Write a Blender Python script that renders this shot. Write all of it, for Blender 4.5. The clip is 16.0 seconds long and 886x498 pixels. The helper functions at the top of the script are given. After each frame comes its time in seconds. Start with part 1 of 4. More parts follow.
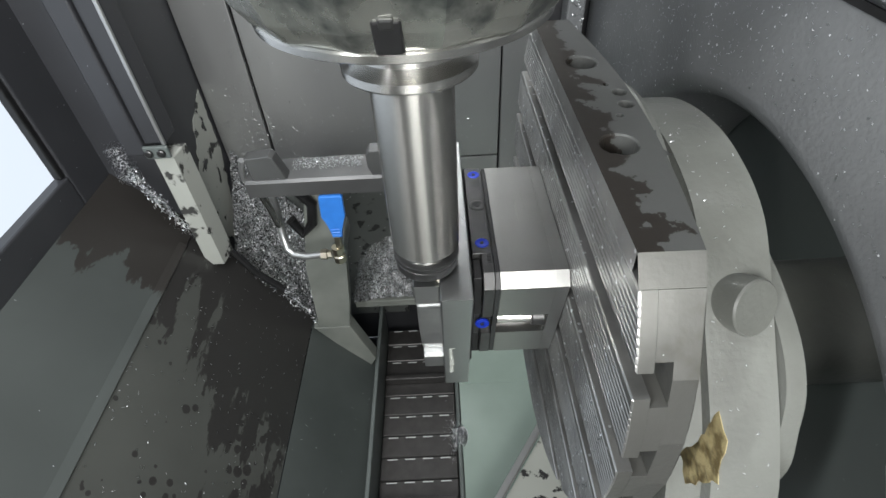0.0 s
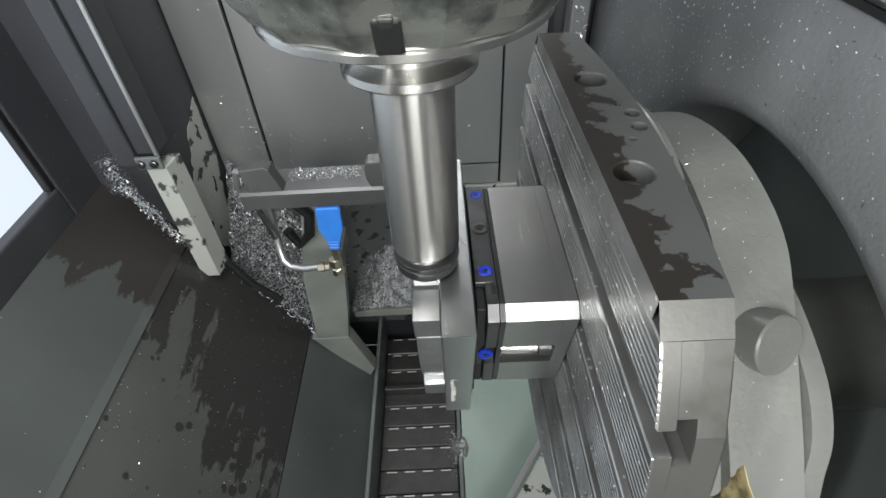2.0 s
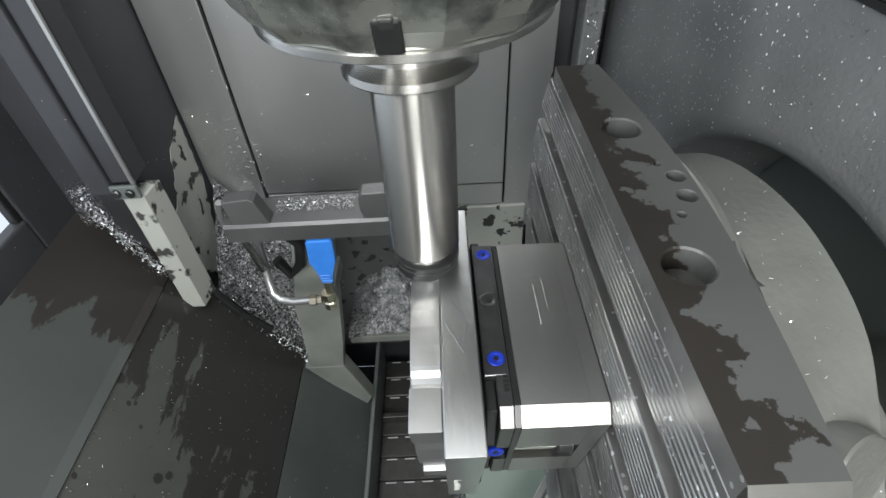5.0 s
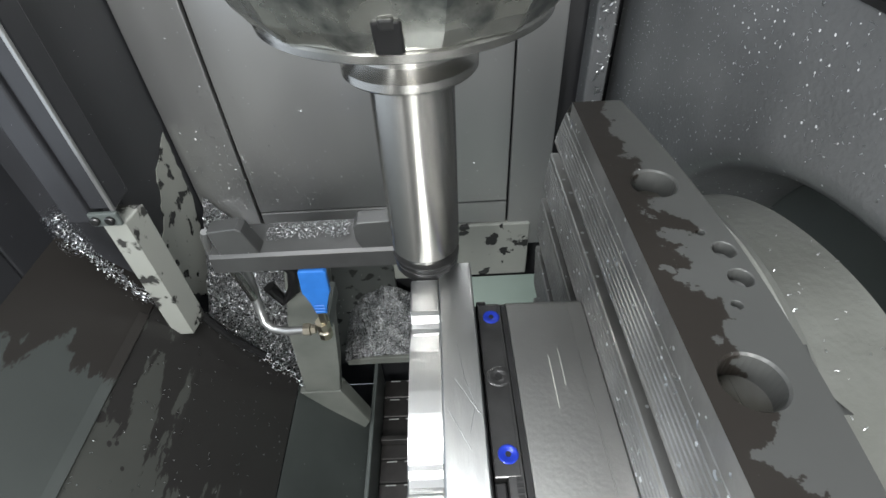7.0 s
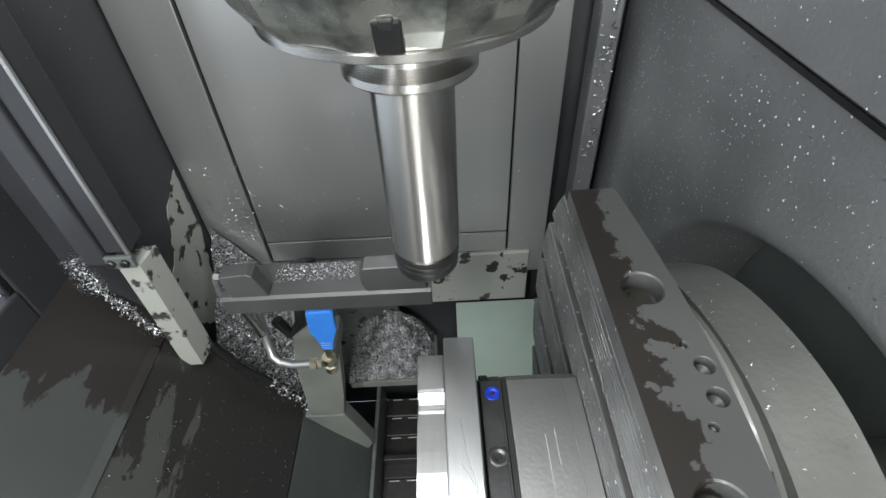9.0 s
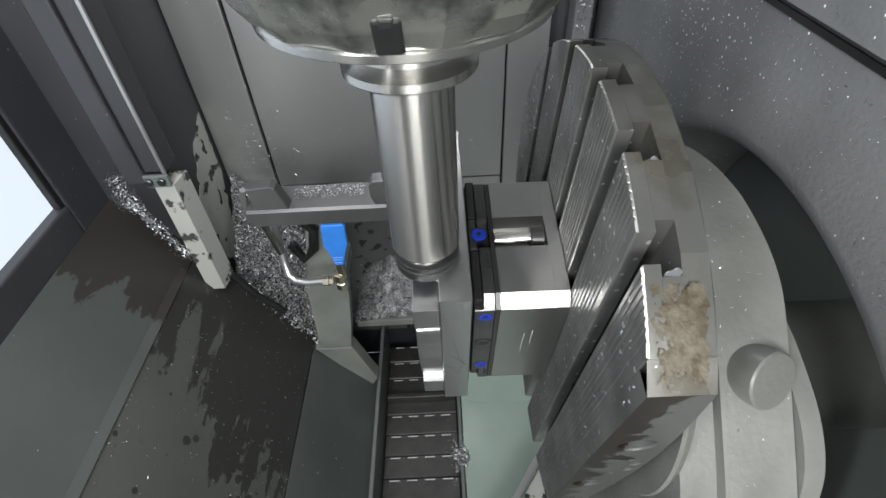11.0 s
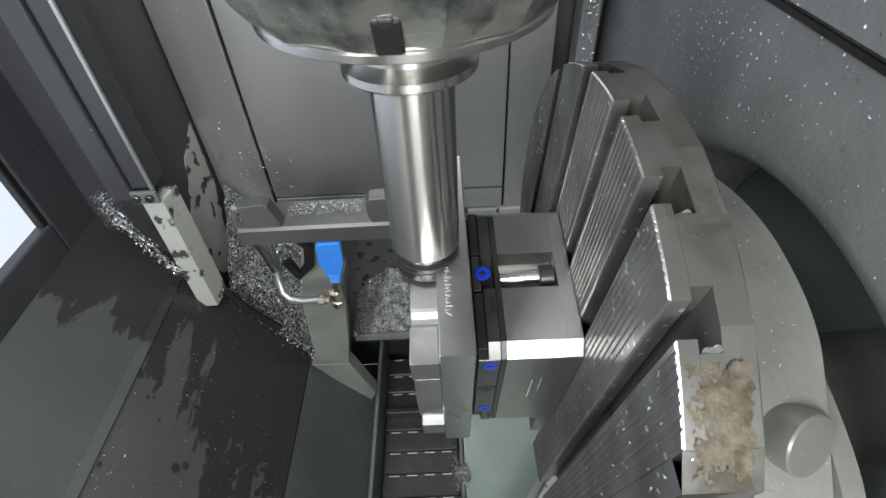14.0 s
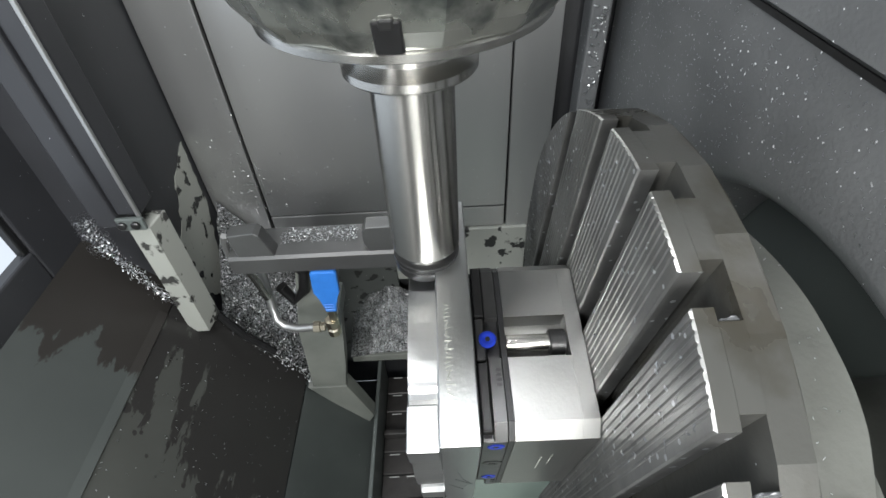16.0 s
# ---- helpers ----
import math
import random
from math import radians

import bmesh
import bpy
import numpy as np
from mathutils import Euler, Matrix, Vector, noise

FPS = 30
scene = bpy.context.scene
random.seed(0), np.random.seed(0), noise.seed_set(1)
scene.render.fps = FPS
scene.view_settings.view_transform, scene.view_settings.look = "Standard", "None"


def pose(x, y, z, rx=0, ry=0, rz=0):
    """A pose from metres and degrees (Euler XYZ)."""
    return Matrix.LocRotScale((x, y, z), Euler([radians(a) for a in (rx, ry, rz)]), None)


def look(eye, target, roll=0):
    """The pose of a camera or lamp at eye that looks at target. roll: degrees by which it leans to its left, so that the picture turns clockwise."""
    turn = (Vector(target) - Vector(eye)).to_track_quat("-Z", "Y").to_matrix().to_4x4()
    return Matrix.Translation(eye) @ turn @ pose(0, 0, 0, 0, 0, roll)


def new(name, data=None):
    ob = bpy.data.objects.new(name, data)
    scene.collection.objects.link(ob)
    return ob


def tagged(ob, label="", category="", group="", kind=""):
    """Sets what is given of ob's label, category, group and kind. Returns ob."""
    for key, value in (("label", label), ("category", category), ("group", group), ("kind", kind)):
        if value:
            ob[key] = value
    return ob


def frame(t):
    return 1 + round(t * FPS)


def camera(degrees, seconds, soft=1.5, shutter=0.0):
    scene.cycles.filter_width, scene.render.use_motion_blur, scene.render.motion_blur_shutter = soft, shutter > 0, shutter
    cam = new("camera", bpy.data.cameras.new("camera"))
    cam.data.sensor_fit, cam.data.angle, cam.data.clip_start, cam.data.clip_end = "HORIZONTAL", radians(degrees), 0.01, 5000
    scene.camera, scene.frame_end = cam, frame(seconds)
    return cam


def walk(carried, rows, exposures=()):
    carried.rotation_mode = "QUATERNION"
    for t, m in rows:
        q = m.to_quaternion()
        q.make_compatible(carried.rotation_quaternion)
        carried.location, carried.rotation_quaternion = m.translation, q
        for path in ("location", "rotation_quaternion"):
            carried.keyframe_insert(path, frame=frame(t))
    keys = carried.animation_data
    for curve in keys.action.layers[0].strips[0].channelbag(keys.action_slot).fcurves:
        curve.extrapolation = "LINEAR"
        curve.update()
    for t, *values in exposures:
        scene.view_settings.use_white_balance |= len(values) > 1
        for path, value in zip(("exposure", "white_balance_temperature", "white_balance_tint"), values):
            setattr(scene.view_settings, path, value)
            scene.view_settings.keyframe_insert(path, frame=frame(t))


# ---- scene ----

# ---- camera: fixed to the milling head, so it only slides with it ----
H = 1.10                                   # height of the first eye over the tub
FOV = 82.75
PITCH, ROLL, YAW = -43.07, -3.32, 0.64
# seconds, x, y, z of the head from its first place
HEAD = [
    (0.0, 0.0, 0.0, 0.0), (0.5, 0.0, 0.0053, -0.0018), (1.0, 0.0, 0.0107, 0.0019), (1.5, 0.0, 0.0256, 0.0019),
    (2.0, 0.0, 0.0260, 0.0002), (2.5, 0.0003, 0.0296, -0.0023), (3.0, 0.0005, 0.0429, -0.0026),
    (3.5, 0.0005, 0.0559, -0.0028), (4.0, 0.0005, 0.0689, -0.0029), (6.5, 0.0005, 0.1335, -0.0039),
    (7.0, 0.0005, 0.1468, -0.0040), (7.5, 0.0005, 0.1575, -0.0031), (8.0, 0.0008, 0.1660, 0.0114),
    (8.2, 0.0008, 0.1722, 0.0045), (8.7, 0.0005, 0.176, 0.030), (9.5, 0.0, 0.130, 0.060), (10.3, -0.0010, 0.0827, 0.0493),
    (10.5, -0.0022, 0.0481, 0.0367), (11.0, -0.0028, 0.0331, 0.0240), (11.5, -0.0028, 0.0386, 0.0216),
    (12.0, -0.0030, 0.0437, 0.0266), (12.5, -0.0024, 0.0555, 0.0395), (13.0, -0.0023, 0.0583, 0.0249),
    (13.5, -0.0024, 0.0587, 0.0219), (14.0, -0.0022, 0.0710, 0.0228), (14.5, -0.0020, 0.0826, 0.0243),
    (15.0, -0.0019, 0.0942, 0.0254), (15.5, -0.0015, 0.1057, 0.0269), (16.0, -0.0010, 0.1167, 0.0290),
]
cam = camera(FOV, 16.0)
walk(cam, [(t, pose(x, y, H + z) @ pose(0, 0, 0, 0, 0, YAW) @ pose(0, 0, 0, 90 + PITCH, 0, 0) @ pose(0, 0, 0, 0, 0, ROLL)) for t, x, y, z in HEAD])

# ---- light ----
world = bpy.data.worlds.new("machine_room")
scene.world = world
world.use_nodes = True
world.node_tree.nodes["Background"].inputs[0].default_value = (0.8, 0.9, 1.0, 1)
world.node_tree.nodes["Background"].inputs[1].default_value = 0.3


def work_light(name, eye, target, sx, sy, watts, colour=(0.93, 0.97, 1.0)):
    data = bpy.data.lights.new(name, "AREA")
    data.shape, data.size, data.size_y, data.energy, data.color = "RECTANGLE", sx, sy, watts, colour
    ob = new(name, data)
    ob.matrix_world = look(eye, target)
    return ob


work_light("window_light", (0.03, -0.545, H + 0.08), (0.0, 0.5, H - 0.20), 0.34, 0.46, 9.6, (1.0, 1.0, 0.98))
work_light("work_light_left", (-0.36, -0.20, H + 0.26), (0.0, 0.40, H - 0.35), 0.03, 0.42, 4.6, (0.97, 0.99, 1.0))
work_light("work_light_top", (-0.12, 0.30, H + 0.50), (-0.12, 0.80, H - 0.45), 0.45, 0.06, 3.7, (0.96, 0.98, 1.0))
scene.view_settings.exposure = 0.57


# ---- materials ----
def material(name, colour, rough=0.5, metal=0.0, dark=None, scale=20.0, amount=(0.4, 0.6), bump=0.0, bump_scale=200.0,
             stretch=(1, 1, 1), rough2=None, specks=0.0, speck_scale=90.0, coat=0.0):
    """Base colour mixed with a second one by noise, with fine relief and bright specks of swarf."""
    m = bpy.data.materials.new(name)
    m.use_nodes = True
    nt = m.node_tree
    b = nt.nodes["Principled BSDF"]
    b.inputs["Metallic"].default_value = metal
    b.inputs["Roughness"].default_value = rough
    b.inputs["Coat Weight"].default_value = coat
    tc = nt.nodes.new("ShaderNodeTexCoord")
    mp = nt.nodes.new("ShaderNodeMapping")
    mp.inputs["Scale"].default_value = stretch
    nt.links.new(tc.outputs["Object"], mp.inputs[0])
    out = None
    rgb = nt.nodes.new("ShaderNodeRGB")
    rgb.outputs[0].default_value = (*colour, 1)
    out = rgb.outputs[0]
    if dark:
        n = nt.nodes.new("ShaderNodeTexNoise")
        n.inputs["Scale"].default_value, n.inputs["Detail"].default_value = scale, 6
        nt.links.new(mp.outputs[0], n.inputs["Vector"])
        r = nt.nodes.new("ShaderNodeMapRange")
        r.inputs[1].default_value, r.inputs[2].default_value = amount
        nt.links.new(n.outputs["Fac"], r.inputs[0])
        mix = nt.nodes.new("ShaderNodeMix")
        mix.data_type = "RGBA"
        mix.inputs[6].default_value, mix.inputs[7].default_value = (*dark, 1), (*colour, 1)
        nt.links.new(r.outputs[0], mix.inputs[0])
        out = mix.outputs[2]
        if rough2 is not None:
            rr = nt.nodes.new("ShaderNodeMapRange")
            rr.inputs[3].default_value, rr.inputs[4].default_value = rough2, rough
            nt.links.new(r.outputs[0], rr.inputs[0])
            nt.links.new(rr.outputs[0], b.inputs["Roughness"])
    if specks:
        v = nt.nodes.new("ShaderNodeTexVoronoi")
        v.inputs["Scale"].default_value = speck_scale
        nt.links.new(tc.outputs["Object"], v.inputs["Vector"])
        n2 = nt.nodes.new("ShaderNodeTexNoise")
        n2.inputs["Scale"].default_value = 9.0
        nt.links.new(tc.outputs["Object"], n2.inputs["Vector"])
        thr = nt.nodes.new("ShaderNodeMath")
        thr.operation = "MULTIPLY"
        nt.links.new(n2.outputs["Fac"], thr.inputs[0])
        thr.inputs[1].default_value = specks
        less = nt.nodes.new("ShaderNodeMath")
        less.operation = "LESS_THAN"
        nt.links.new(v.outputs["Distance"], less.inputs[0])
        nt.links.new(thr.outputs[0], less.inputs[1])
        mx = nt.nodes.new("ShaderNodeMix")
        mx.data_type = "RGBA"
        nt.links.new(less.outputs[0], mx.inputs[0])
        nt.links.new(out, mx.inputs[6])
        mx.inputs[7].default_value = (0.75, 0.77, 0.78, 1)
        out = mx.outputs[2]
    nt.links.new(out, b.inputs["Base Color"])
    if bump:
        n3 = nt.nodes.new("ShaderNodeTexNoise")
        n3.inputs["Scale"].default_value, n3.inputs["Detail"].default_value = bump_scale, 4
        nt.links.new(mp.outputs[0], n3.inputs["Vector"])
        bp = nt.nodes.new("ShaderNodeBump")
        bp.inputs["Strength"].default_value, bp.inputs["Distance"].default_value = bump, 0.002
        nt.links.new(n3.outputs["Fac"], bp.inputs["Height"])
        nt.links.new(bp.outputs[0], b.inputs["Normal"])
    return m


STAINLESS = material("brushed_stainless", (0.48, 0.485, 0.48), 0.30, 0.8, (0.37, 0.375, 0.37), 3, (0.3, 0.7), 0.05, 60, (1, 1, 0.2), specks=0.10, speck_scale=70)
PAINT = material("grey_paint", (0.158, 0.163, 0.166), 0.32, 0.0, (0.088, 0.092, 0.095), 7, (0.3, 0.7), 0.22, 260, specks=0.19, speck_scale=120)
DARKPAINT = material("dark_paint", (0.038, 0.039, 0.043), 0.38, 0.0, (0.025, 0.026, 0.029), 6, (0.3, 0.7), 0.04, 150, specks=0.07)


def chute_material(name, dry, wet, y_mid, slope, spots, axis="Y", grain=16, film=0.3, gloss=0.3):
    """Sheet steel with a dark wet film that covers its rear and runs down in ragged tongues, and round drying spots."""
    m = material(name, dry, 0.36, 0.0, tuple(c * 0.72 for c in dry), 5, (0.3, 0.7), 0.05, 90, specks=0.05, speck_scale=60)
    nt = m.node_tree
    b = nt.nodes["Principled BSDF"]
    base = b.inputs["Base Color"].links[0].from_socket
    tc = nt.nodes.new("ShaderNodeTexCoord")
    mp = nt.nodes.new("ShaderNodeMapping")
    mp.inputs["Scale"].default_value = (1.0, 0.3 if axis == "Y" else 1.0, 1.0)
    nt.links.new(tc.outputs["Object"], mp.inputs[0])
    n = nt.nodes.new("ShaderNodeTexNoise")
    n.inputs["Scale"].default_value, n.inputs["Detail"].default_value, n.inputs["Roughness"].default_value = grain, 6, 0.62
    nt.links.new(mp.outputs[0], n.inputs["Vector"])
    sep = nt.nodes.new("ShaderNodeSeparateXYZ")
    nt.links.new(tc.outputs["Object"], sep.inputs[0])
    off = nt.nodes.new("ShaderNodeMath")
    off.operation = "MULTIPLY_ADD"
    nt.links.new(sep.outputs[axis], off.inputs[0])
    off.inputs[1].default_value, off.inputs[2].default_value = slope, -slope * y_mid
    xs = nt.nodes.new("ShaderNodeMath")
    xs.operation = "MULTIPLY_ADD"
    nt.links.new(sep.outputs["X"], xs.inputs[0])
    xs.inputs[1].default_value, xs.inputs[2].default_value = spots * 2.4, spots * 2.4 * 0.335
    sm = nt.nodes.new("ShaderNodeMath")
    nt.links.new(off.outputs[0], sm.inputs[0])
    nt.links.new(xs.outputs[0], sm.inputs[1])
    ad = nt.nodes.new("ShaderNodeMath")
    nt.links.new(sm.outputs[0], ad.inputs[0])
    nt.links.new(n.outputs["Fac"], ad.inputs[1])
    edge = nt.nodes.new("ShaderNodeMapRange")
    edge.inputs[1].default_value, edge.inputs[2].default_value = 0.52, 0.535
    nt.links.new(ad.outputs[0], edge.inputs[0])
    v = nt.nodes.new("ShaderNodeTexVoronoi")
    v.inputs["Scale"].default_value = 52
    nt.links.new(tc.outputs["Object"], v.inputs["Vector"])
    lt = nt.nodes.new("ShaderNodeMath")
    lt.operation = "LESS_THAN"
    n2 = nt.nodes.new("ShaderNodeTexNoise")
    n2.inputs["Scale"].default_value = 14
    nt.links.new(tc.outputs["Object"], n2.inputs["Vector"])
    r2 = nt.nodes.new("ShaderNodeMapRange")
    r2.inputs[1].default_value, r2.inputs[2].default_value, r2.inputs[3].default_value, r2.inputs[4].default_value = 0.44, 0.62, 0.0, 0.42 * spots
    nt.links.new(n2.outputs["Fac"], r2.inputs[0])
    nt.links.new(v.outputs["Distance"], lt.inputs[0])
    nt.links.new(r2.outputs[0], lt.inputs[1])
    mx = nt.nodes.new("ShaderNodeMath")
    mx.operation = "MAXIMUM"
    nt.links.new(edge.outputs[0], mx.inputs[0])
    nt.links.new(lt.outputs[0], mx.inputs[1])
    mix = nt.nodes.new("ShaderNodeMix")
    mix.data_type = "RGBA"
    nt.links.new(mx.outputs[0], mix.inputs[0])
    nt.links.new(base, mix.inputs[6])
    mix.inputs[7].default_value = (*wet, 1)
    nt.links.new(mix.outputs[2], b.inputs["Base Color"])
    rr = nt.nodes.new("ShaderNodeMapRange")
    rr.inputs[3].default_value, rr.inputs[4].default_value = 0.38, film
    b.inputs["Specular IOR Level"].default_value = gloss
    nt.links.new(mx.outputs[0], rr.inputs[0])
    nt.links.new(rr.outputs[0], b.inputs["Roughness"])
    return m


CHUTE = chute_material("coolant_stained_chute", (0.068, 0.071, 0.065), (0.028, 0.027, 0.026), 0.36, 1.1, 1.0, grain=24)
CHUTE2 = chute_material("dull_chute", (0.060, 0.067, 0.064), (0.026, 0.024, 0.022), 0.50, 2.6, 0.0)
CHUTE3 = material("dark_chute_sheet", (0.062, 0.070, 0.067), 0.38, 0.0, (0.042, 0.048, 0.046), 7, (0.3, 0.7), 0.08, 110, specks=0.08, speck_scale=70)
PADMAT = chute_material("half_wet_flat", (0.066, 0.068, 0.066), (0.014, 0.0118, 0.0098), 0.0175, -14.0, 0.0, "X", 60, 0.42, 0.35)
PLAIN = material("dull_grey_sheet", (0.11, 0.125, 0.12), 0.36, 0.0, (0.08, 0.092, 0.087), 5, (0.3, 0.7), 0.05, 90, specks=0.04)
DIRTY = material("dried_coolant", (0.30, 0.31, 0.28), 0.5, 0.0, (0.03, 0.03, 0.03), 38, (0.40, 0.44), 0.1, 90, rough2=0.2)
BRACKET = material("dark_grey_enamel", (0.062, 0.064, 0.063), 0.34, 0.0, (0.040, 0.040, 0.040), 12, (0.3, 0.7), 0.03, 200, specks=0.05)
STEEL = material("ground_steel", (0.55, 0.55, 0.53), 0.24, 1.0, (0.48, 0.48, 0.46), 8, (0.3, 0.7), 0.03, 150, (1, 1, 0.1))
POLISHED = material("polished_steel", (0.62, 0.61, 0.58), 0.2, 1.0, (0.55, 0.54, 0.51), 10, (0.3, 0.7), 0.02, 300, (1, 1, 0.05))
for turned in (POLISHED,):
    bsdf = turned.node_tree.nodes["Principled BSDF"]
    bsdf.inputs["Roughness"].default_value = 0.25
    bsdf.inputs["Anisotropic"].default_value = 0.9
    bsdf.inputs["Anisotropic Rotation"].default_value = 0.25
    tang = turned.node_tree.nodes.new("ShaderNodeTangent")
    tang.direction_type, tang.axis = "RADIAL", "Z"
    turned.node_tree.links.new(tang.outputs[0], bsdf.inputs["Tangent"])
BLACKSTEEL = material("blackened_steel", (0.09, 0.09, 0.09), 0.3, 0.8, (0.05, 0.05, 0.05), 40, (0.3, 0.7), 0.05, 300)
WETPANEL = material("wet_spotted_panel", (0.062, 0.067, 0.063), 0.35, 0.0, (0.025, 0.026, 0.025), 42, (0.37, 0.42), 0.06, 90, rough2=0.25, specks=0.12)
NOSE = material("oily_nose_steel", (0.44, 0.45, 0.41), 0.24, 0.9, (0.13, 0.14, 0.135), 24, (0.44, 0.52), 0.06, 60, rough2=0.34)
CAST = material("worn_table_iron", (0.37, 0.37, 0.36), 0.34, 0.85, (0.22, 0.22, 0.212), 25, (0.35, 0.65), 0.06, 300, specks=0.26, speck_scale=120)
# darkened base that carries the shade of a recess in its colour
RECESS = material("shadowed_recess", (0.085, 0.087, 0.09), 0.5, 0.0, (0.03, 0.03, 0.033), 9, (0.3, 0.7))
# near-black base: shade of the gaps between the rear panels, put into the colour
GAPSHADE = material("unlit_gap_shade", (0.03, 0.031, 0.033), 0.5, 0.0, (0.02, 0.02, 0.022), 9, (0.3, 0.7))
HEAP = material("packed_swarf", (0.19, 0.195, 0.195), 0.45, 0.6, (0.035, 0.035, 0.035), 190, (0.4, 0.6), 0.6, 260)
PALE = material("pale_dried_film", (0.36, 0.37, 0.33), 0.5, 0.0, (0.30, 0.31, 0.28), 20, (0.3, 0.7), 0.08, 120)
RESIDUE = material("milky_coolant", (0.115, 0.12, 0.125), 0.35, 0.0, (0.08, 0.083, 0.086), 120, (0.3, 0.7), 0.1, 200)
FOOT = material("half_dried_film", (0.33, 0.34, 0.31), 0.45, 0.0, (0.05, 0.05, 0.048), 26, (0.38, 0.42), 0.08, 120, rough2=0.2)
# pale tone chosen to reflect fill light onto spindle and table
FILLPAINT = material("pale_fill_grey", (0.38, 0.39, 0.38), 0.4, 0.0, (0.33, 0.34, 0.33), 5, (0.3, 0.7))
MARK = material("worn_bright_edge", (0.58, 0.59, 0.58), 0.4, 0.2, (0.55, 0.56, 0.55), 60, (0.3, 0.7))
PEEL = material("chipped_bare_metal", (0.46, 0.38, 0.20), 0.4, 0.35, (0.17, 0.13, 0.06), 110, (0.42, 0.58), 0.5, 200)
RUST = material("rusty_rim", (0.075, 0.066, 0.046), 0.55, 0.2, (0.034, 0.025, 0.011), 150, (0.40, 0.60), 0.3, 260)
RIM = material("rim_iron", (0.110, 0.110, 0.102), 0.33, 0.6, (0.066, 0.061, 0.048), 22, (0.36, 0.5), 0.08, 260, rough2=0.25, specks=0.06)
GREYCAST = material("trunnion_grey_paint", (0.138, 0.143, 0.131), 0.34, 0.0, (0.095, 0.098, 0.088), 13, (0.35, 0.65), 0.22, 210, specks=0.045, coat=0.2)
ALU = material("milled_aluminium", (0.60, 0.61, 0.61), 0.31, 1.0, (0.50, 0.51, 0.51), 12, (0.3, 0.7), 0.08, 250, (1, 0.2, 1))
RISER = material("ground_riser_steel", (0.42, 0.42, 0.405), 0.34, 1.0, (0.35, 0.35, 0.34), 10, (0.3, 0.7), 0.06, 400)
BLUE = material("blue_plastic", (0.03, 0.17, 0.55), 0.35, 0.0, (0.025, 0.14, 0.46), 60, (0.3, 0.7))
BLUEDARK = material("blue_anodised", (0.008, 0.03, 0.36), 0.3, 0.3)
BLACK = material("black_oxide", (0.02, 0.02, 0.021), 0.35, 0.3, (0.012, 0.012, 0.012), 50, (0.3, 0.7))
BRASS = material("nickel_brass", (0.55, 0.50, 0.40), 0.3, 1.0)
SHEET = material("grey_column_sheet", (0.19, 0.20, 0.18), 0.4, 0.0, (0.14, 0.15, 0.135), 14, (0.35, 0.65), 0.05, 120)
BELT = material("conveyor_plate", (0.055, 0.052, 0.050), 0.4, 0.4, (0.032, 0.031, 0.030), 30, (0.3, 0.7), 0.1, 150)
SWARF = material("aluminium_swarf", (0.56, 0.58, 0.59), 0.34, 1.0, (0.4, 0.41, 0.42), 200, (0.3, 0.7))
GREEN = material("wet_green_panel", (0.25, 0.31, 0.275), 0.22, 0.0, (0.20, 0.25, 0.22), 6, (0.3, 0.7), 0.03, 40)
DAY = bpy.data.materials.new("daylight")
DAY.use_nodes = True
DAY.node_tree.nodes["Principled BSDF"].inputs["Base Color"].default_value = (0.04, 0.045, 0.05, 1)
DAY.node_tree.nodes["Principled BSDF"].inputs["Emission Color"].default_value = (0.80, 0.89, 1.0, 1)
DAY.node_tree.nodes["Principled BSDF"].inputs["Emission Strength"].default_value = 0.66


# ---- mesh helpers ----
def part(name, bm, mat, parent=None, label="", smooth=False):
    me = bpy.data.meshes.new(name)
    bmesh.ops.recalc_face_normals(bm, faces=bm.faces)
    bm.to_mesh(me)
    bm.free()
    me.materials.append(mat)
    if smooth:
        for p in me.polygons:
            p.use_smooth = True
        me.set_sharp_from_angle(angle=radians(32))
    ob = new(name, me)
    if parent:
        ob.parent = parent
    if label:
        ob["label"] = label
    return ob


def thing(name, label, category, group="", at=(0, 0, 0), kind=""):
    ob = new(name)
    ob.location = at
    return tagged(ob, label, category, group, kind)


def box(x0, x1, y0, y1, z0, z1, bevel=0.0, seg=2, bm=None):
    bm = bm or bmesh.new()
    g = bmesh.ops.create_cube(bm, size=1.0)["verts"]
    for v in g:
        v.co = Vector((x0 + (v.co.x + .5) * (x1 - x0), y0 + (v.co.y + .5) * (y1 - y0), z0 + (v.co.z + .5) * (z1 - z0)))
    if bevel:
        es = list({e for v in g for e in v.link_edges})
        bmesh.ops.bevel(bm, geom=es, offset=bevel, segments=seg, affect="EDGES", profile=0.5)
    return bm


def lathe(profile, at=(0, 0, 0), axis="z", n=64, bm=None):
    """A turned body: profile rows of (radius, along), closed at both ends."""
    bm = bm or bmesh.new()
    rings = []
    for r, h in profile:
        ring = []
        for k in range(n):
            a = 2 * math.pi * k / n
            c, s = r * math.cos(a), r * math.sin(a)
            p = {"z": (c, s, h), "x": (h, c, s), "y": (c, h, s)}[axis]
            ring.append(bm.verts.new((p[0] + at[0], p[1] + at[1], p[2] + at[2])))
        rings.append(ring)
    for a, b in zip(rings, rings[1:]):
        for k in range(n):
            bm.faces.new((a[k], a[(k + 1) % n], b[(k + 1) % n], b[k]))
    bm.faces.new(rings[0])
    bm.faces.new(rings[-1])
    return bm


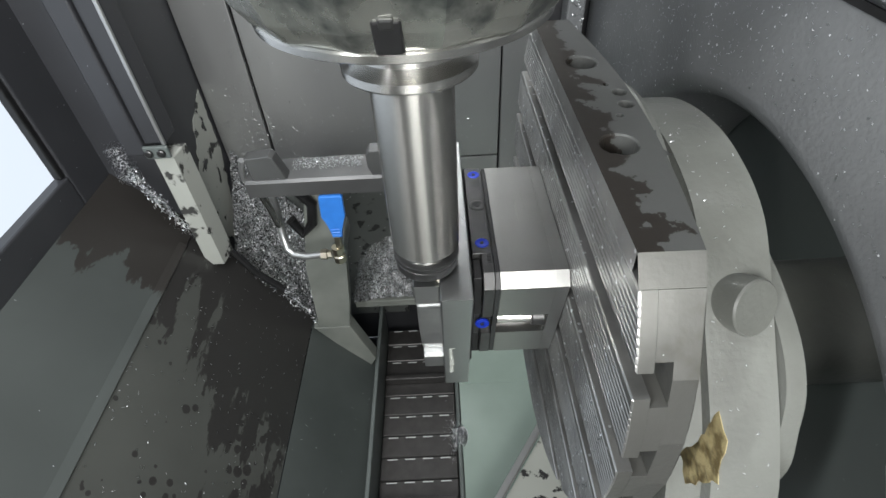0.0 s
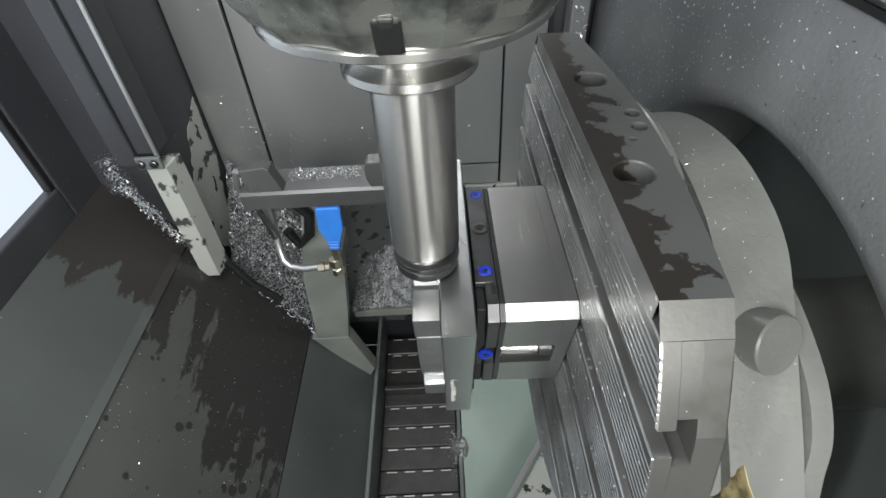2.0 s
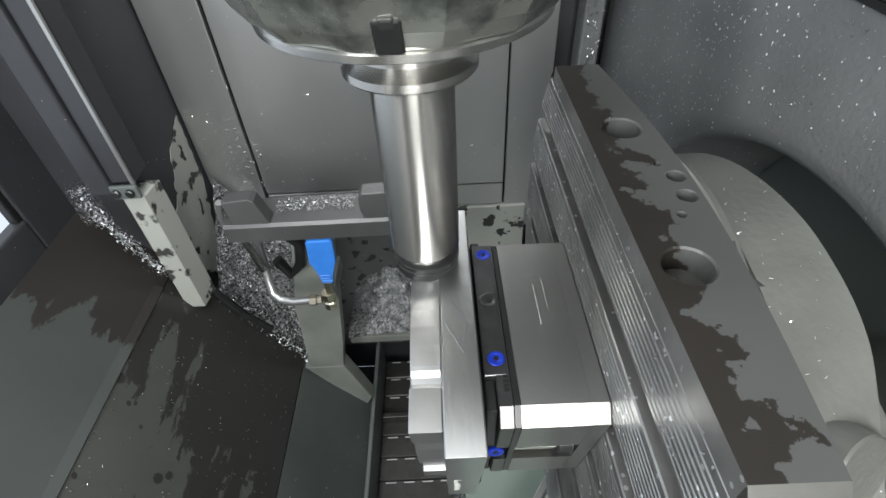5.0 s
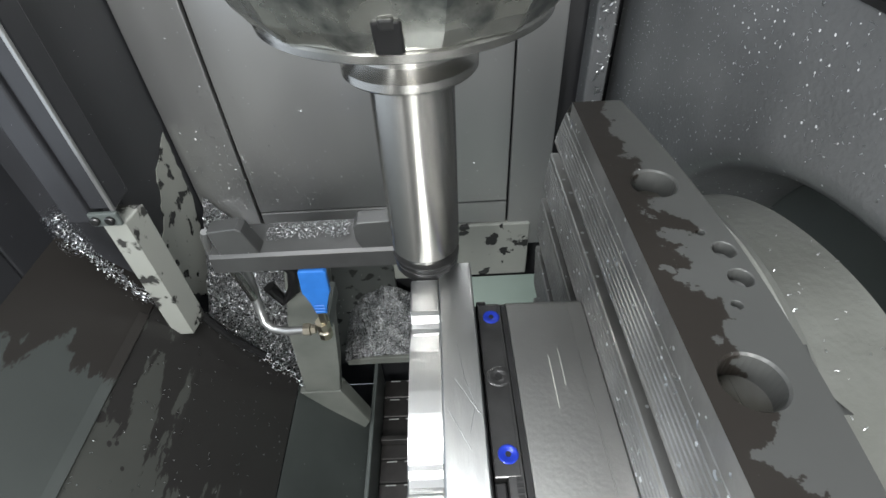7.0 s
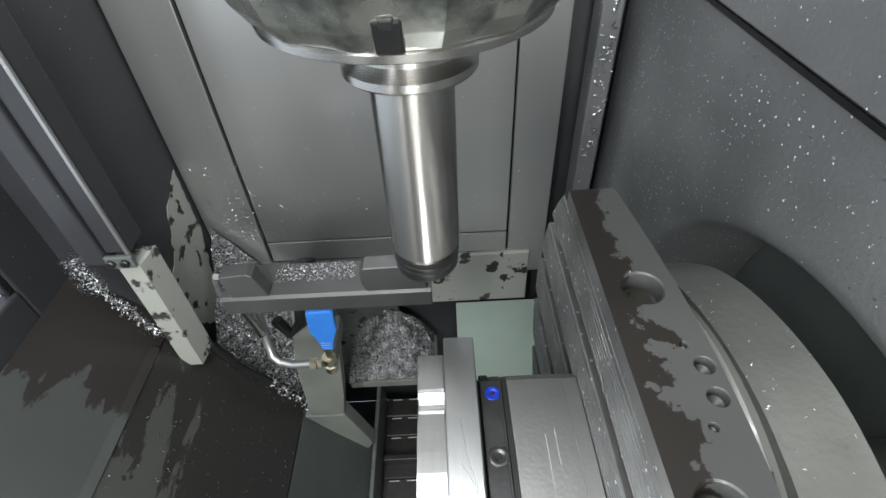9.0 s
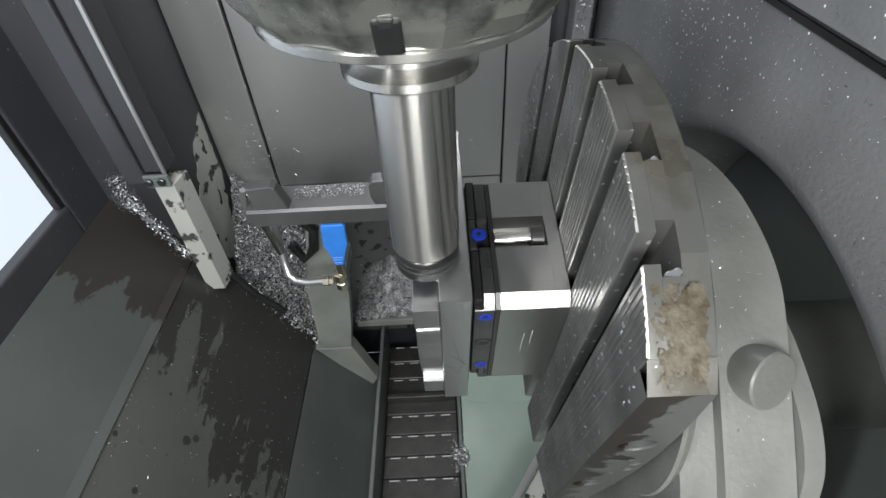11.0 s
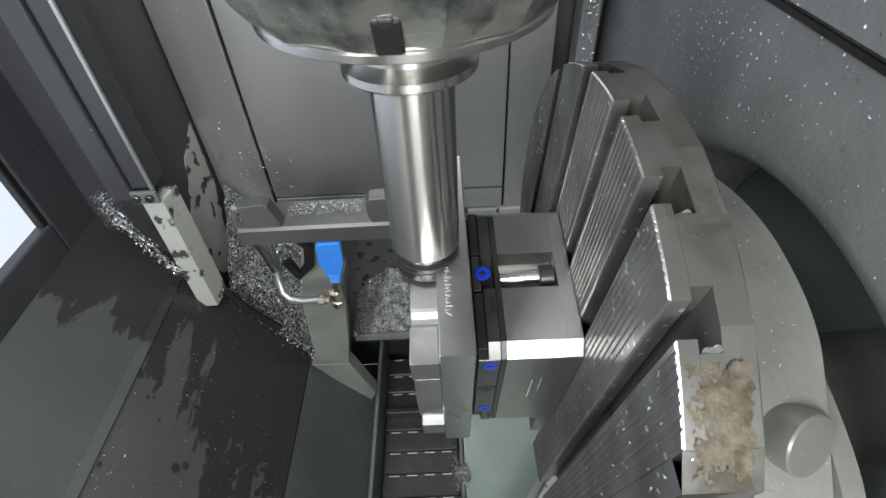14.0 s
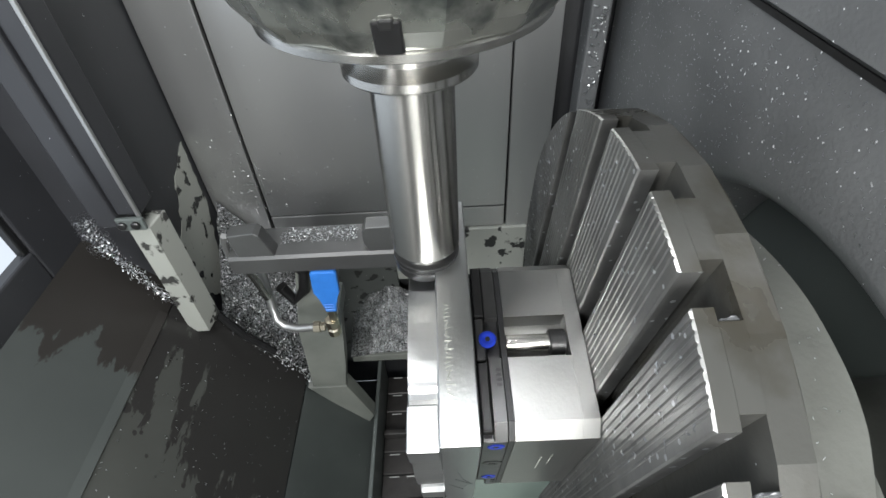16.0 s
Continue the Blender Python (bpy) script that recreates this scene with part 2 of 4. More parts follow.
def prism(outline, a0, a1, axis="x", bevel=0.0, bm=None, seg=2):
    """An outline of (u, v) pushed from a0 to a1 along an axis: x takes (y, z), y takes (x, z), z takes (x, y)."""
    bm = bm or bmesh.new()

    def put(u, v, w):
        return bm.verts.new({"x": (w, u, v), "y": (u, w, v), "z": (u, v, w)}[axis])
    lo, hi = [put(u, v, a0) for u, v in outline], [put(u, v, a1) for u, v in outline]
    fs = [bm.faces.new(lo), bm.faces.new(hi)]
    for k in range(len(lo)):
        j = (k + 1) % len(lo)
        fs.append(bm.faces.new((lo[k], lo[j], hi[j], hi[k])))
    if bevel:
        es = list(fs[0].edges) + list(fs[1].edges)
        bmesh.ops.bevel(bm, geom=es, offset=bevel, segments=seg, affect="EDGES", profile=0.5)
    return bm


def tube(points, r, n=10, bm=None):
    """A round bar along points."""
    bm = bm or bmesh.new()
    rings, pts = [], [Vector(p) for p in points]
    for k, p in enumerate(pts):
        d = (pts[min(k + 1, len(pts) - 1)] - pts[max(k - 1, 0)]).normalized()
        u = d.orthogonal().normalized() if k == 0 else (u - d * u.dot(d)).normalized()
        v = d.cross(u)
        rings.append([bm.verts.new(p + r * (u * math.cos(2 * math.pi * j / n) + v * math.sin(2 * math.pi * j / n))) for j in range(n)])
    for a, b in zip(rings, rings[1:]):
        for j in range(n):
            bm.faces.new((a[j], a[(j + 1) % n], b[(j + 1) % n], b[j]))
    bm.faces.new(rings[0])
    bm.faces.new(rings[-1])
    return bm


def setting(name, bm, mat, label, category, smooth=False):
    return tagged(part(name, bm, mat, None, "", smooth), label, category, "", "structure")


# ---- enclosure ----
BACK, LEFT = 0.81, -0.40


def ragged(outline, step, amount, seed):
    """The outline with its edges broken into an uneven line."""
    rnd = random.Random(seed)
    out = []
    for (u0, v0), (u1, v1) in zip(outline, outline[1:] + outline[:1]):
        n = max(int(math.hypot(u1 - u0, v1 - v0) / step), 1)
        for k in range(n):
            f = k / n
            out.append((u0 + (u1 - u0) * f + rnd.uniform(-amount, amount), v0 + (v1 - v0) * f + rnd.uniform(-amount, amount)))
    return out


def enclosure():
    zt = H + 0.55
    back = setting("wall_back", box(-0.72, 0.62, BACK + 0.031, BACK + 0.05, 0, zt), GAPSHADE, "rear enclosure wall with gap shade in its colour, behind stainless panels", "wall")
    for x0, x1, z0 in ((-0.398, -0.313, H - 0.62), (-0.308, 0.1035, H - 0.52), (0.1065, 0.170, H - 0.62)):
        part("panel", box(x0, x1, BACK, BACK + 0.010, z0, zt - 0.01, 0.0015), STAINLESS, back)
    part("sill_panel", box(-0.308, 0.1035, BACK, BACK + 0.010, H - 0.566, H - 0.523, 0.0015), STAINLESS, back)
    part("splash_panel", box(-0.10, 0.145, BACK - 0.006, BACK + 0.008, H - 0.69, H - 0.568, 0.002), DIRTY, back, "pale splash panel with dark wet blotches")
    part("lower_rear_panel", box(-0.398, -0.1005, BACK - 0.003, BACK + 0.008, H - 0.96, H - 0.568, 0.002), WETPANEL, back, "dark wet panel with drying spots")
    part("corner_profile", box(0.196, 0.222, BACK - 0.03, BACK + 0.01, 0.2, zt - 0.01, 0.003), PAINT, back)
    left = setting("wall_left", prism([(-0.40, BACK + .012), (-0.40, 0.655), (-0.51, 0.648), (-0.51, BACK + .012)], 0, zt, "z"), DARKPAINT, "dark painted side wall beside the rear corner", "wall")
    film = ragged([(0.800, H - 0.36), (0.745, H - 0.385), (0.705, H - 0.45), (0.672, H - 0.47), (0.665, H - 0.55), (0.72, H - 0.62), (0.76, H - 0.57), (0.795, H - 0.48)], 0.008, 0.0025, 5)
    part("dried_film", prism(film, -0.3995, -0.3985, "x"), DIRTY, left, "pale dried coolant film with dark spots")
    door = setting("door_1", box(-0.53, -0.505, 0.576, 0.66, H - 0.52, zt, 0.003), DARKPAINT, "dark painted sliding door with a bright window", "door")
    part("lower_panel", box(-0.53, -0.505, -0.55, 0.5755, H - 0.52, H - 0.37, 0.003), DARKPAINT, door)
    part("upper_panel", box(-0.53, -0.505, -0.55, 0.5755, H + 0.30, zt, 0.003), DARKPAINT, door)
    part("front_panel", box(-0.53, -0.505, -0.55, -0.30, H - 0.3695, H + 0.2995, 0.003), DARKPAINT, door)
    part("window_pane", box(-0.525, -0.520, -0.2995, 0.5755, H - 0.3695, H + 0.2995), DAY, door, "window pane glowing white with the hall's light")
    part("window_seal", box(-0.518, -0.507, 0.566, 0.5755, H - 0.369, H + 0.299, 0.002), BLACK, door)
    # out of view; added as a pale reflector round the front window
    front = setting("wall_front", box(-0.72, -0.29, -0.60, -0.57, 0, zt), FILLPAINT, "unseen front wall round its window, pale to bounce fill light", "wall")
    part("wall_part", box(0.25, 0.62, -0.60, -0.57, 0, zt), FILLPAINT, front)
    part("wall_part", box(-0.2899, 0.2499, -0.60, -0.57, 0, H - 0.16), FILLPAINT, front)
    part("wall_part", box(-0.2899, 0.2499, -0.60, -0.57, H + 0.32, zt), FILLPAINT, front)
    part("window_pane", box(-0.2899, 0.2499, -0.592, -0.586, H - 0.1599, H + 0.3199), DAY, front, "window pane glowing with the hall's light")
    setting("ceiling", box(-0.72, 0.62, -0.60, BACK + .03, zt, zt + 0.02), PAINT, "plain grey enclosure roof", "ceiling")
    setting("floor", box(-0.72, 0.62, -0.60, BACK + .03, -0.02, 0.0), RECESS, "tub floor under the conveyor, shade put into its colour", "floor")
    for name, mat, (xa, za), (xb, zb), label in (
            ("chute_upper", CHUTE2, (-0.504, H - 0.415), (-0.415, H - 0.526), "dull grey upper chute sheet, wet at the rear"),
            ("chute_middle", CHUTE, (-0.414, H - 0.5275), (-0.277, H - 0.785), "steep chute sheet with dark coolant stains"),
            ("chute_lower", CHUTE3, (-0.276, H - 0.787), (-0.169, H - 0.93), "dull grey lower chute sheet beside the conveyor")):
        setting(name, prism([(xa, za), (xb, zb), (xb - 0.004, zb - 0.012), (xa - 0.004, za - 0.012)], -0.56, 0.66, "y"), mat, label, "chute")
    setting("chute_seam", prism([(-0.4215, H - 0.5155), (-0.4120, H - 0.5240), (-0.4130, H - 0.5265), (-0.4225, H - 0.5180)], -0.56, 0.60, "y"), CHUTE2, "folded seam between two chute sheets", "seam")
    setting("tub_slope", prism([(0.80, H - 0.69), (0.62, H - 1.0), (-0.56, H - 1.03), (-0.56, H - 1.05), (0.62, H - 1.02), (0.80, H - 0.71)], 0.012, 0.24, "x"), GREEN, "wet greenish tub sheet beside the conveyor", "tub")


def right_wall():
    zt = H + 0.55
    cy, cz, r = 0.335, H - 0.515, 0.305
    n = 96
    y0, y1, z0, z1 = -0.58, BACK + 0.01, 0.0, H - 0.105
    bm = bmesh.new()

    def ring(x, rad):
        return [bm.verts.new((x, cy + rad * math.cos(2 * math.pi * k / n), cz + rad * math.sin(2 * math.pi * k / n))) for k in range(n)]
    outer = []
    for k in range(n):
        a = 2 * math.pi * k / n
        c, s = math.cos(a), math.sin(a)
        m = min(((y1 - cy) if c > 0 else (y0 - cy)) / c if abs(c) > 1e-6 else 1e9, ((z1 - cz) if s > 0 else (z0 - cz)) / s if abs(s) > 1e-6 else 1e9)
        outer.append(bm.verts.new((0.24, cy + m * c, cz + m * s)))
    layers = [outer, ring(0.24, r + 0.022), ring(0.2425, r + 0.011), ring(0.249, r + 0.004), ring(0.258, r), ring(0.398, r)]
    for a, b in zip(layers, layers[1:]):
        for k in range(n):
            bm.faces.new((a[k], a[(k + 1) % n], b[(k + 1) % n], b[k]))
    wall = setting("wall_right", bm, PAINT, "grey painted side wall with a round opening for the trunnion", "wall", True)
    part("upper_sheet", prism([(0.240, H - 0.100), (0.232, H - 0.094), (0.215, zt), (0.26, zt), (0.26, H - 0.100)], -0.58, BACK + 0.01, "y", 0.002), PAINT, wall)
    part("groove_strip", box(0.2385, 0.252, -0.58, BACK, H - 0.1048, H - 0.1002), BLACK, wall)
    part("recess_back", box(0.40, 0.41, -0.58, BACK, 0.0, H), PLAIN, wall)
    setting("guard_strip", tube([(0.27, 0.335 - 0.285 * math.cos(a), H - 0.515 + 0.285 * math.sin(a)) for a in [0.1 + 0.05 * k for k in range(14)]], 0.006), STAINLESS, "bright guard strip inside the wall opening", "strip")


def conveyor():
    c = thing("chip_conveyor", "dark hinged steel chip conveyor at the tub bottom", "conveyor")
    zc = H - 1.02
    pitch = 0.047
    me = mark = None
    for k in range(28):
        y = 0.796 - pitch * k
        if me is None:
            p = part("belt_plate", box(-0.158, 0.0, -pitch + 0.002, 0, -0.006, 0, 0.002, 1), BELT, c)
            me = p.data
        else:
            p = new("belt_plate", me)
            p.parent = c
        p.location = (0, y, zc)
        for j in range(4):
            if mark is None:
                q = part("slot_mark", box(-0.0105, 0.0105, -0.0010, 0.0010, 0, 0.0010), MARK, p)
                mark = q.data
            else:
                q = new("slot_mark", mark)
                q.parent = p
            q.location = (-0.134 + 0.0365 * j, -0.004, 0.0)
    for y in (0.645, 0.375):
        part("flight_bar", box(-0.157, -0.002, y - 0.006, y + 0.006, zc + 0.001, zc + 0.022, 0.002), BELT, c)
    part("side_rail", box(-0.168, -0.160, -0.56, 0.80, zc - 0.04, zc + 0.10, 0.002), PLAIN, c)
    part("side_rail", box(0.002, 0.010, -0.56, 0.80, zc - 0.04, zc + 0.02, 0.002), PLAIN, c)


# ---- swarf: many small curled chips ----
def chips(name, places, size, seed, label, mat=None, parent=None):
    """One object of small bent strips lying at the given places (point, normal)."""
    rnd = random.Random(seed)
    verts, faces = [], []
    for p, nrm in places:
        n = Vector(nrm).normalized()
        u = n.orthogonal().normalized()
        a = rnd.uniform(0, 6.283)
        u = u * math.cos(a) + n.cross(u) * math.sin(a)
        v = n.cross(u)
        ln, w = size * rnd.uniform(0.5, 1.6), size * rnd.uniform(0.18, 0.45)
        curl = rnd.uniform(0.2, 1.0) * ln
        tilt = rnd.uniform(-0.8, 0.8)
        base = len(verts)
        o = Vector(p) + n * 0.0004
        for k in range(4):
            f = k / 3 - 0.5
            up = curl * (0.25 - f * f) + 0.0002
            q = o + u * (f * ln) + n * up
            side = (v + n * tilt).normalized() * w
            verts += [tuple(q + side * 0.5 + n * abs(tilt) * w * 0.5), tuple(q - side * 0.5 + n * abs(tilt) * w * 0.5)]
        faces += [(base + 2 * k, base + 2 * k + 1, base + 2 * k + 3, base + 2 * k + 2) for k in range(3)]
    me = bpy.data.meshes.new(name)
    me.from_pydata(verts, [], faces)
    me.materials.append(mat or SWARF)
    ob = new(name, me)
    if parent:
        ob.parent = parent
        ob["kind"] = "stuff"
        return ob
    return tagged(ob, label, "swarf", "", "stuff")


def heap(name, x0, x1, y0, y1, height, seed, count, size, label, lean=None):
    """A heap of packed swarf with loose chips on it; height(fx, fy) gives its top."""
    nx, ny = 26, 26
    bm = bmesh.new()
    grid = []
    for i in range(nx + 1):
        row = []
        for j in range(ny + 1):
            x, y = x0 + (x1 - x0) * i / nx, y0 + (y1 - y0) * j / ny
            z = height(i / nx, j / ny) + 0.006 * (noise.noise(Vector((x * 60 + seed, y * 60, 0))))
            row.append(bm.verts.new((x, y, z)))
        grid.append(row)
    for i in range(nx):
        for j in range(ny):
            bm.faces.new((grid[i][j], grid[i + 1][j], grid[i + 1][j + 1], grid[i][j + 1]))
    bmesh.ops.recalc_face_normals(bm, faces=bm.faces)
    pts = []
    rnd = random.Random(seed)
    faces = list(bm.faces)
    bm.faces.ensure_lookup_table()
    for k in range(count):
        f = rnd.choice(faces)
        a, b, c, d = [v.co for v in f.verts]
        s, t = rnd.random(), rnd.random()
        p = a.lerp(b, s).lerp(d.lerp(c, s), t)
        nn = f.normal if f.normal.z > 0 else -f.normal
        pts.append((p + nn * rnd.uniform(0, 0.004), nn + Vector((rnd.uniform(-.6, .6), rnd.uniform(-.6, .6), rnd.uniform(-.3, .6)))))
    body = part(name, bm, HEAP)
    tagged(body, label, "swarf", "", "stuff")
    chips("loose_chips", pts, size, seed + 1, "", SWARF, body)


def swarf():
    heap("swarf_heap", -0.385, -0.255, 0.645, 0.80, lambda u, v: H - 0.475 - 0.20 * u - 0.17 * (1 - v) - 0.08 * u * (1 - v), 3, 9000, 0.0026, "heap of bright aluminium swarf in the rear corner")
    heap("swarf_heap", -0.200, -0.035, 0.70, 0.806, lambda u, v: H - 0.797 + 0.085 * (0.15 + 0.85 * v) * max(0.04, 1 - 0.9 * abs(2 * u - 1.0) ** 1.8), 8, 8000, 0.0021, "heap of bright aluminium swarf over the conveyor's end")
    rnd = random.Random(4)
    ledge = [((rnd.uniform(-0.205, -0.11), rnd.uniform(0.577, 0.605), H - 0.3805 + rnd.uniform(0, 0.004)), (rnd.uniform(-.5, .5), rnd.uniform(-.5, .5), 1)) for _ in range(420)]
    chips("loose_swarf", ledge, 0.0024, 41, "bright swarf lying on the bracket's ledge")
    lump = []
    for _ in range(700):
        a, b, r = rnd.uniform(0, 6.283), rnd.uniform(-1, 1), 0.016 * rnd.random() ** 0.4
        lump.append(((-0.441 + r * math.cos(a), 0.600 + r * math.sin(a) * 0.8, H - 0.37 + 0.03 * b), (math.cos(a), math.sin(a), b)))
    chips("swarf_lump", lump, 0.0021, 42, "lump of swarf clinging beside the door post")
    ball = []
    for _ in range(2600):
        x, y = rnd.gauss(0.010, 0.010), rnd.gauss(0.50, 0.018)
        top = 0.030 * math.exp(-((x - 0.010) / 0.013) ** 2 - ((y - 0.50) / 0.022) ** 2)
        ball.append(((x, y, H - 1.012 + top * rnd.random() ** 0.4), (rnd.uniform(-1, 1), rnd.uniform(-1, 1), rnd.uniform(0.1, 1))))
    chips("swarf_clump", ball, 0.0028, 43, "round clump of bright swarf on the conveyor's edge")
    line = []
    for _ in range(900):
        f = rnd.random()
        (xa, ya, za), (xb, yb, zb) = ((-0.436, 0.598, -0.385), (-0.404, 0.600, -0.480)) if f < 0.5 else ((-0.404, 0.600, -0.480), (-0.386, 0.640, -0.575))
        g = (f % 0.5) * 2
        line.append(((xa + (xb - xa) * g + rnd.gauss(0, .004), ya + (yb - ya) * g + rnd.gauss(0, .003), H + za + (zb - za) * g + rnd.gauss(0, .006)), (-0.3, -1, 0.5)))
    for _ in range(420):
        f = rnd.random()
        line.append(((-0.385 + 0.12 * f + rnd.gauss(0, .006), 0.650 + rnd.gauss(0, 0.006), H - 0.592 - 0.195 * f + rnd.gauss(0, .006)), (0.3, -1, 0.5)))
    chips("swarf_line", line, 0.0028, 44, "line of swarf along the post and the chute's rear edge")
    wall = []
    for _ in range(360):
        x = rnd.choice((rnd.gauss(-0.30, 0.05), rnd.uniform(-0.39, 0.165), rnd.gauss(-0.35, 0.03)))
        z = -0.51 + abs(rnd.gauss(0, 0.10))
        if -0.395 < x < 0.168:
            wall.append(((x, BACK - 0.0006, H + z), (0, -1, 0)))
    chips("wall_chips", wall, 0.0026, 45, "small chips stuck to the rear panels")
    side = [((0.2395, rnd.uniform(0.05, 0.78), H - 0.11 - abs(rnd.gauss(0, 0.12))), (-1, 0, 0)) for _ in range(1700)]
    side = [q for q in side if math.hypot(q[0][1] - 0.335, q[0][2] - H + 0.515) > 0.33]
    for _ in range(260):
        z = rnd.uniform(-0.088, 0.12)
        side.append(((0.2316 - 0.0264 * (z + 0.094), rnd.uniform(0.10, 0.78), H + z), (-1, 0, 0)))
    chips("wall_chips", side, 0.0019, 46, "small chips stuck to the grey side wall")
    prof = [((rnd.gauss(0.209, 0.004), BACK - 0.0308, H + rnd.uniform(-0.36, 0.1)), (0, -1, 0)) for _ in range(130)]
    chips("wall_chips", prof, 0.005, 47, "chips stuck to the corner profile")
    low = []
    for _ in range(300):
        f = rnd.random()
        low.append(((-0.414 + 0.137 * f, rnd.uniform(0.12, 0.62), H - 0.5275 - 0.2575 * f + 0.001), (0.86, 0, 0.5)))
    chips("chute_chips", low, 0.0024, 48, "scattered chips on the stained chute")


# ---- fittings at the rear ----
def fittings():
    p = thing("door_post", "dark door post with a pale dried lower end", "post")
    part("rail", box(-0.402, -0.372, 0.605, 0.640, H - 0.345, H + 0.53, 0.003), DARKPAINT, p)
    part("edge_strip", box(-0.3765, -0.3715, 0.6005, 0.6045, H - 0.345, H + 0.53, 0.001), STAINLESS, p)
    part("side_rail", box(-0.432, -0.4025, 0.600, 0.640, H - 0.36, H + 0.53, 0.003), DARKPAINT, p)
    plate = part("end_plate", box(-0.404, -0.3705, 0.598, 0.6035, H - 0.364, H - 0.3455, 0.0015), PLAIN, p)
    for x in (-0.397, -0.380):
        part("screw", lathe([(0.0055, 0.5975), (0.0055, 0.5945), (0.004, 0.5935)], (x, 0, H - 0.3545), "y", 20), BLACKSTEEL, plate, smooth=True)
    part("lower_post", prism([(-0.398, 0.6045), (-0.371, 0.6045), (-0.366, 0.640), (-0.398, 0.640)], H - 0.575, H - 0.3645, "z", 0.002), FOOT, p, "pale dried-over steel foot")
    tagged(part("wiper_blade", tube([(-0.372, 0.640, H - 0.575), (-0.34, 0.632, H - 0.625), (-0.30, 0.628, H - 0.668)], 0.006, 8), BLACK), "black rubber wiper lying against the chute", "wiper")
    b = thing("sensor_bracket", "dark grey steel bracket bar with two upright tabs", "bracket")
    part("bar", prism([(0.556, H - 0.407), (0.556, H - 0.385), (0.559, H - 0.381), (0.61, H - 0.381), (0.61, H - 0.386), (0.564, H - 0.386), (0.564, H - 0.407)], -0.266, -0.02, "x", 0.0008, seg=1), BRACKET, b)
    part("tab", prism([(-0.252, H - 0.3805), (-0.256, H - 0.347), (-0.224, H - 0.344), (-0.219, H - 0.348), (-0.208, H - 0.3805)], 0.557, 0.578, "y", 0.001, seg=1), BRACKET, b)
    part("tab", prism([(-0.094, H - 0.3805), (-0.099, H - 0.368), (-0.099, H - 0.350), (-0.094, H - 0.344), (-0.025, H - 0.342), (-0.025, H - 0.3805)], 0.557, 0.578, "y", 0.001, seg=1), BRACKET, b)
    part("wall_arm", prism([(0.5642, H - 0.3865), (0.5642, H - 0.407), (0.809, H - 0.590), (0.809, H - 0.560)], -0.262, -0.235, "x"), DARKPAINT, b)
    h = thing("hose_column", "grey sheet-metal column behind the coolant valve", "column")
    part("sheet", prism([(-0.212, H - 0.43), (-0.158, H - 0.43), (-0.176, H - 0.60), (-0.190, H - 0.72), (-0.200, H - 0.785), (-0.262, H - 0.785), (-0.250, H - 0.62)], 0.630, 0.655, "y", 0.003), SHEET, h)
    part("foot", prism([(-0.272, H - 0.787), (-0.200, H - 0.787), (-0.164, H - 0.90), (-0.180, H - 0.93)], 0.630, 0.66, "y", 0.002), SHEET, h)
    part("shelf", box(-0.199, -0.030, 0.702, 0.8075, H - 0.815, H - 0.796, 0.002), SHEET, h)
    v = thing("coolant_valve", "small valve with a blue plastic lever and bent steel pipe", "valve")
    lever = [(-0.173, H - 0.412), (-0.1705, H - 0.409), (-0.1425, H - 0.409), (-0.140, H - 0.412), (-0.1415, H - 0.446), (-0.150, H - 0.462), (-0.152, H - 0.484), (-0.166, H - 0.484), (-0.167, H - 0.462), (-0.1755, H - 0.446)]
    grip = part("lever", prism(lever, 0.553, 0.5615, "y", 0.0018), BLUE, v)
    for k in range(3):
        part("grip_rib", box(-0.1655, -0.1525, 0.5515, 0.5528, H - 0.470 - 0.005 * k, H - 0.467 - 0.005 * k, 0.0004, 1), BLUE, grip)
    part("stem", box(-0.1655, -0.1565, 0.555, 0.5635, H - 0.507, H - 0.4845, 0.001), BRASS, v)
    part("elbow_body", lathe([(0.008, 0.0), (0.0095, 0.001), (0.0095, 0.012), (0.007, 0.0135), (0.007, 0.019), (0.0095, 0.020), (0.0095, 0.030)], (-0.165, 0.561, H - 0.538), "z", 8), BRASS, v)
    part("nut", lathe([(0.0085, -0.192), (0.0085, -0.183), (0.0065, -0.182), (0.0065, -0.176)], (0, 0.561, H - 0.523), "x", 6), BRASS, v)
    part("pipe", tube([(-0.19, 0.561, H - 0.523), (-0.215, 0.563, H - 0.527), (-0.236, 0.568, H - 0.527), (-0.246, 0.574, H - 0.520), (-0.251, 0.585, H - 0.505), (-0.252, 0.595, H - 0.47), (-0.252, 0.60, H - 0.408)], 0.0055, 12), STAINLESS, v, smooth=True)
    part("bracket_strut", box(-0.170, -0.156, 0.5655, 0.629, H - 0.53, H - 0.505, 0.002), PLAIN, v)
    part("spray_nozzle", tube([(-0.256, 0.572, H - 0.412), (-0.251, 0.574, H - 0.440), (-0.247, 0.576, H - 0.475)], 0.0048, 10), STEEL, v, "slim steel spray nozzle", True)
    tagged(part("rubber_hose", tube([(-0.226, 0.605, H - 0.40), (-0.222, 0.615, H - 0.44), (-0.205, 0.62, H - 0.47), (-0.213, 0.622, H - 0.51), (-0.232, 0.62, H - 0.53), (-0.245, 0.62, H - 0.50)], 0.0085, 12), BLACK, None, "", True), "black rubber hose looped under the bracket", "hose")
    tagged(part("tub_rail", prism([(0.172, 0.470), (0.160, 0.474), (0.028, 0.290), (0.040, 0.286)], H - 0.912, H - 0.895, "z", 0.002), STAINLESS), "bright steel rail lying across the wet tub", "rail")
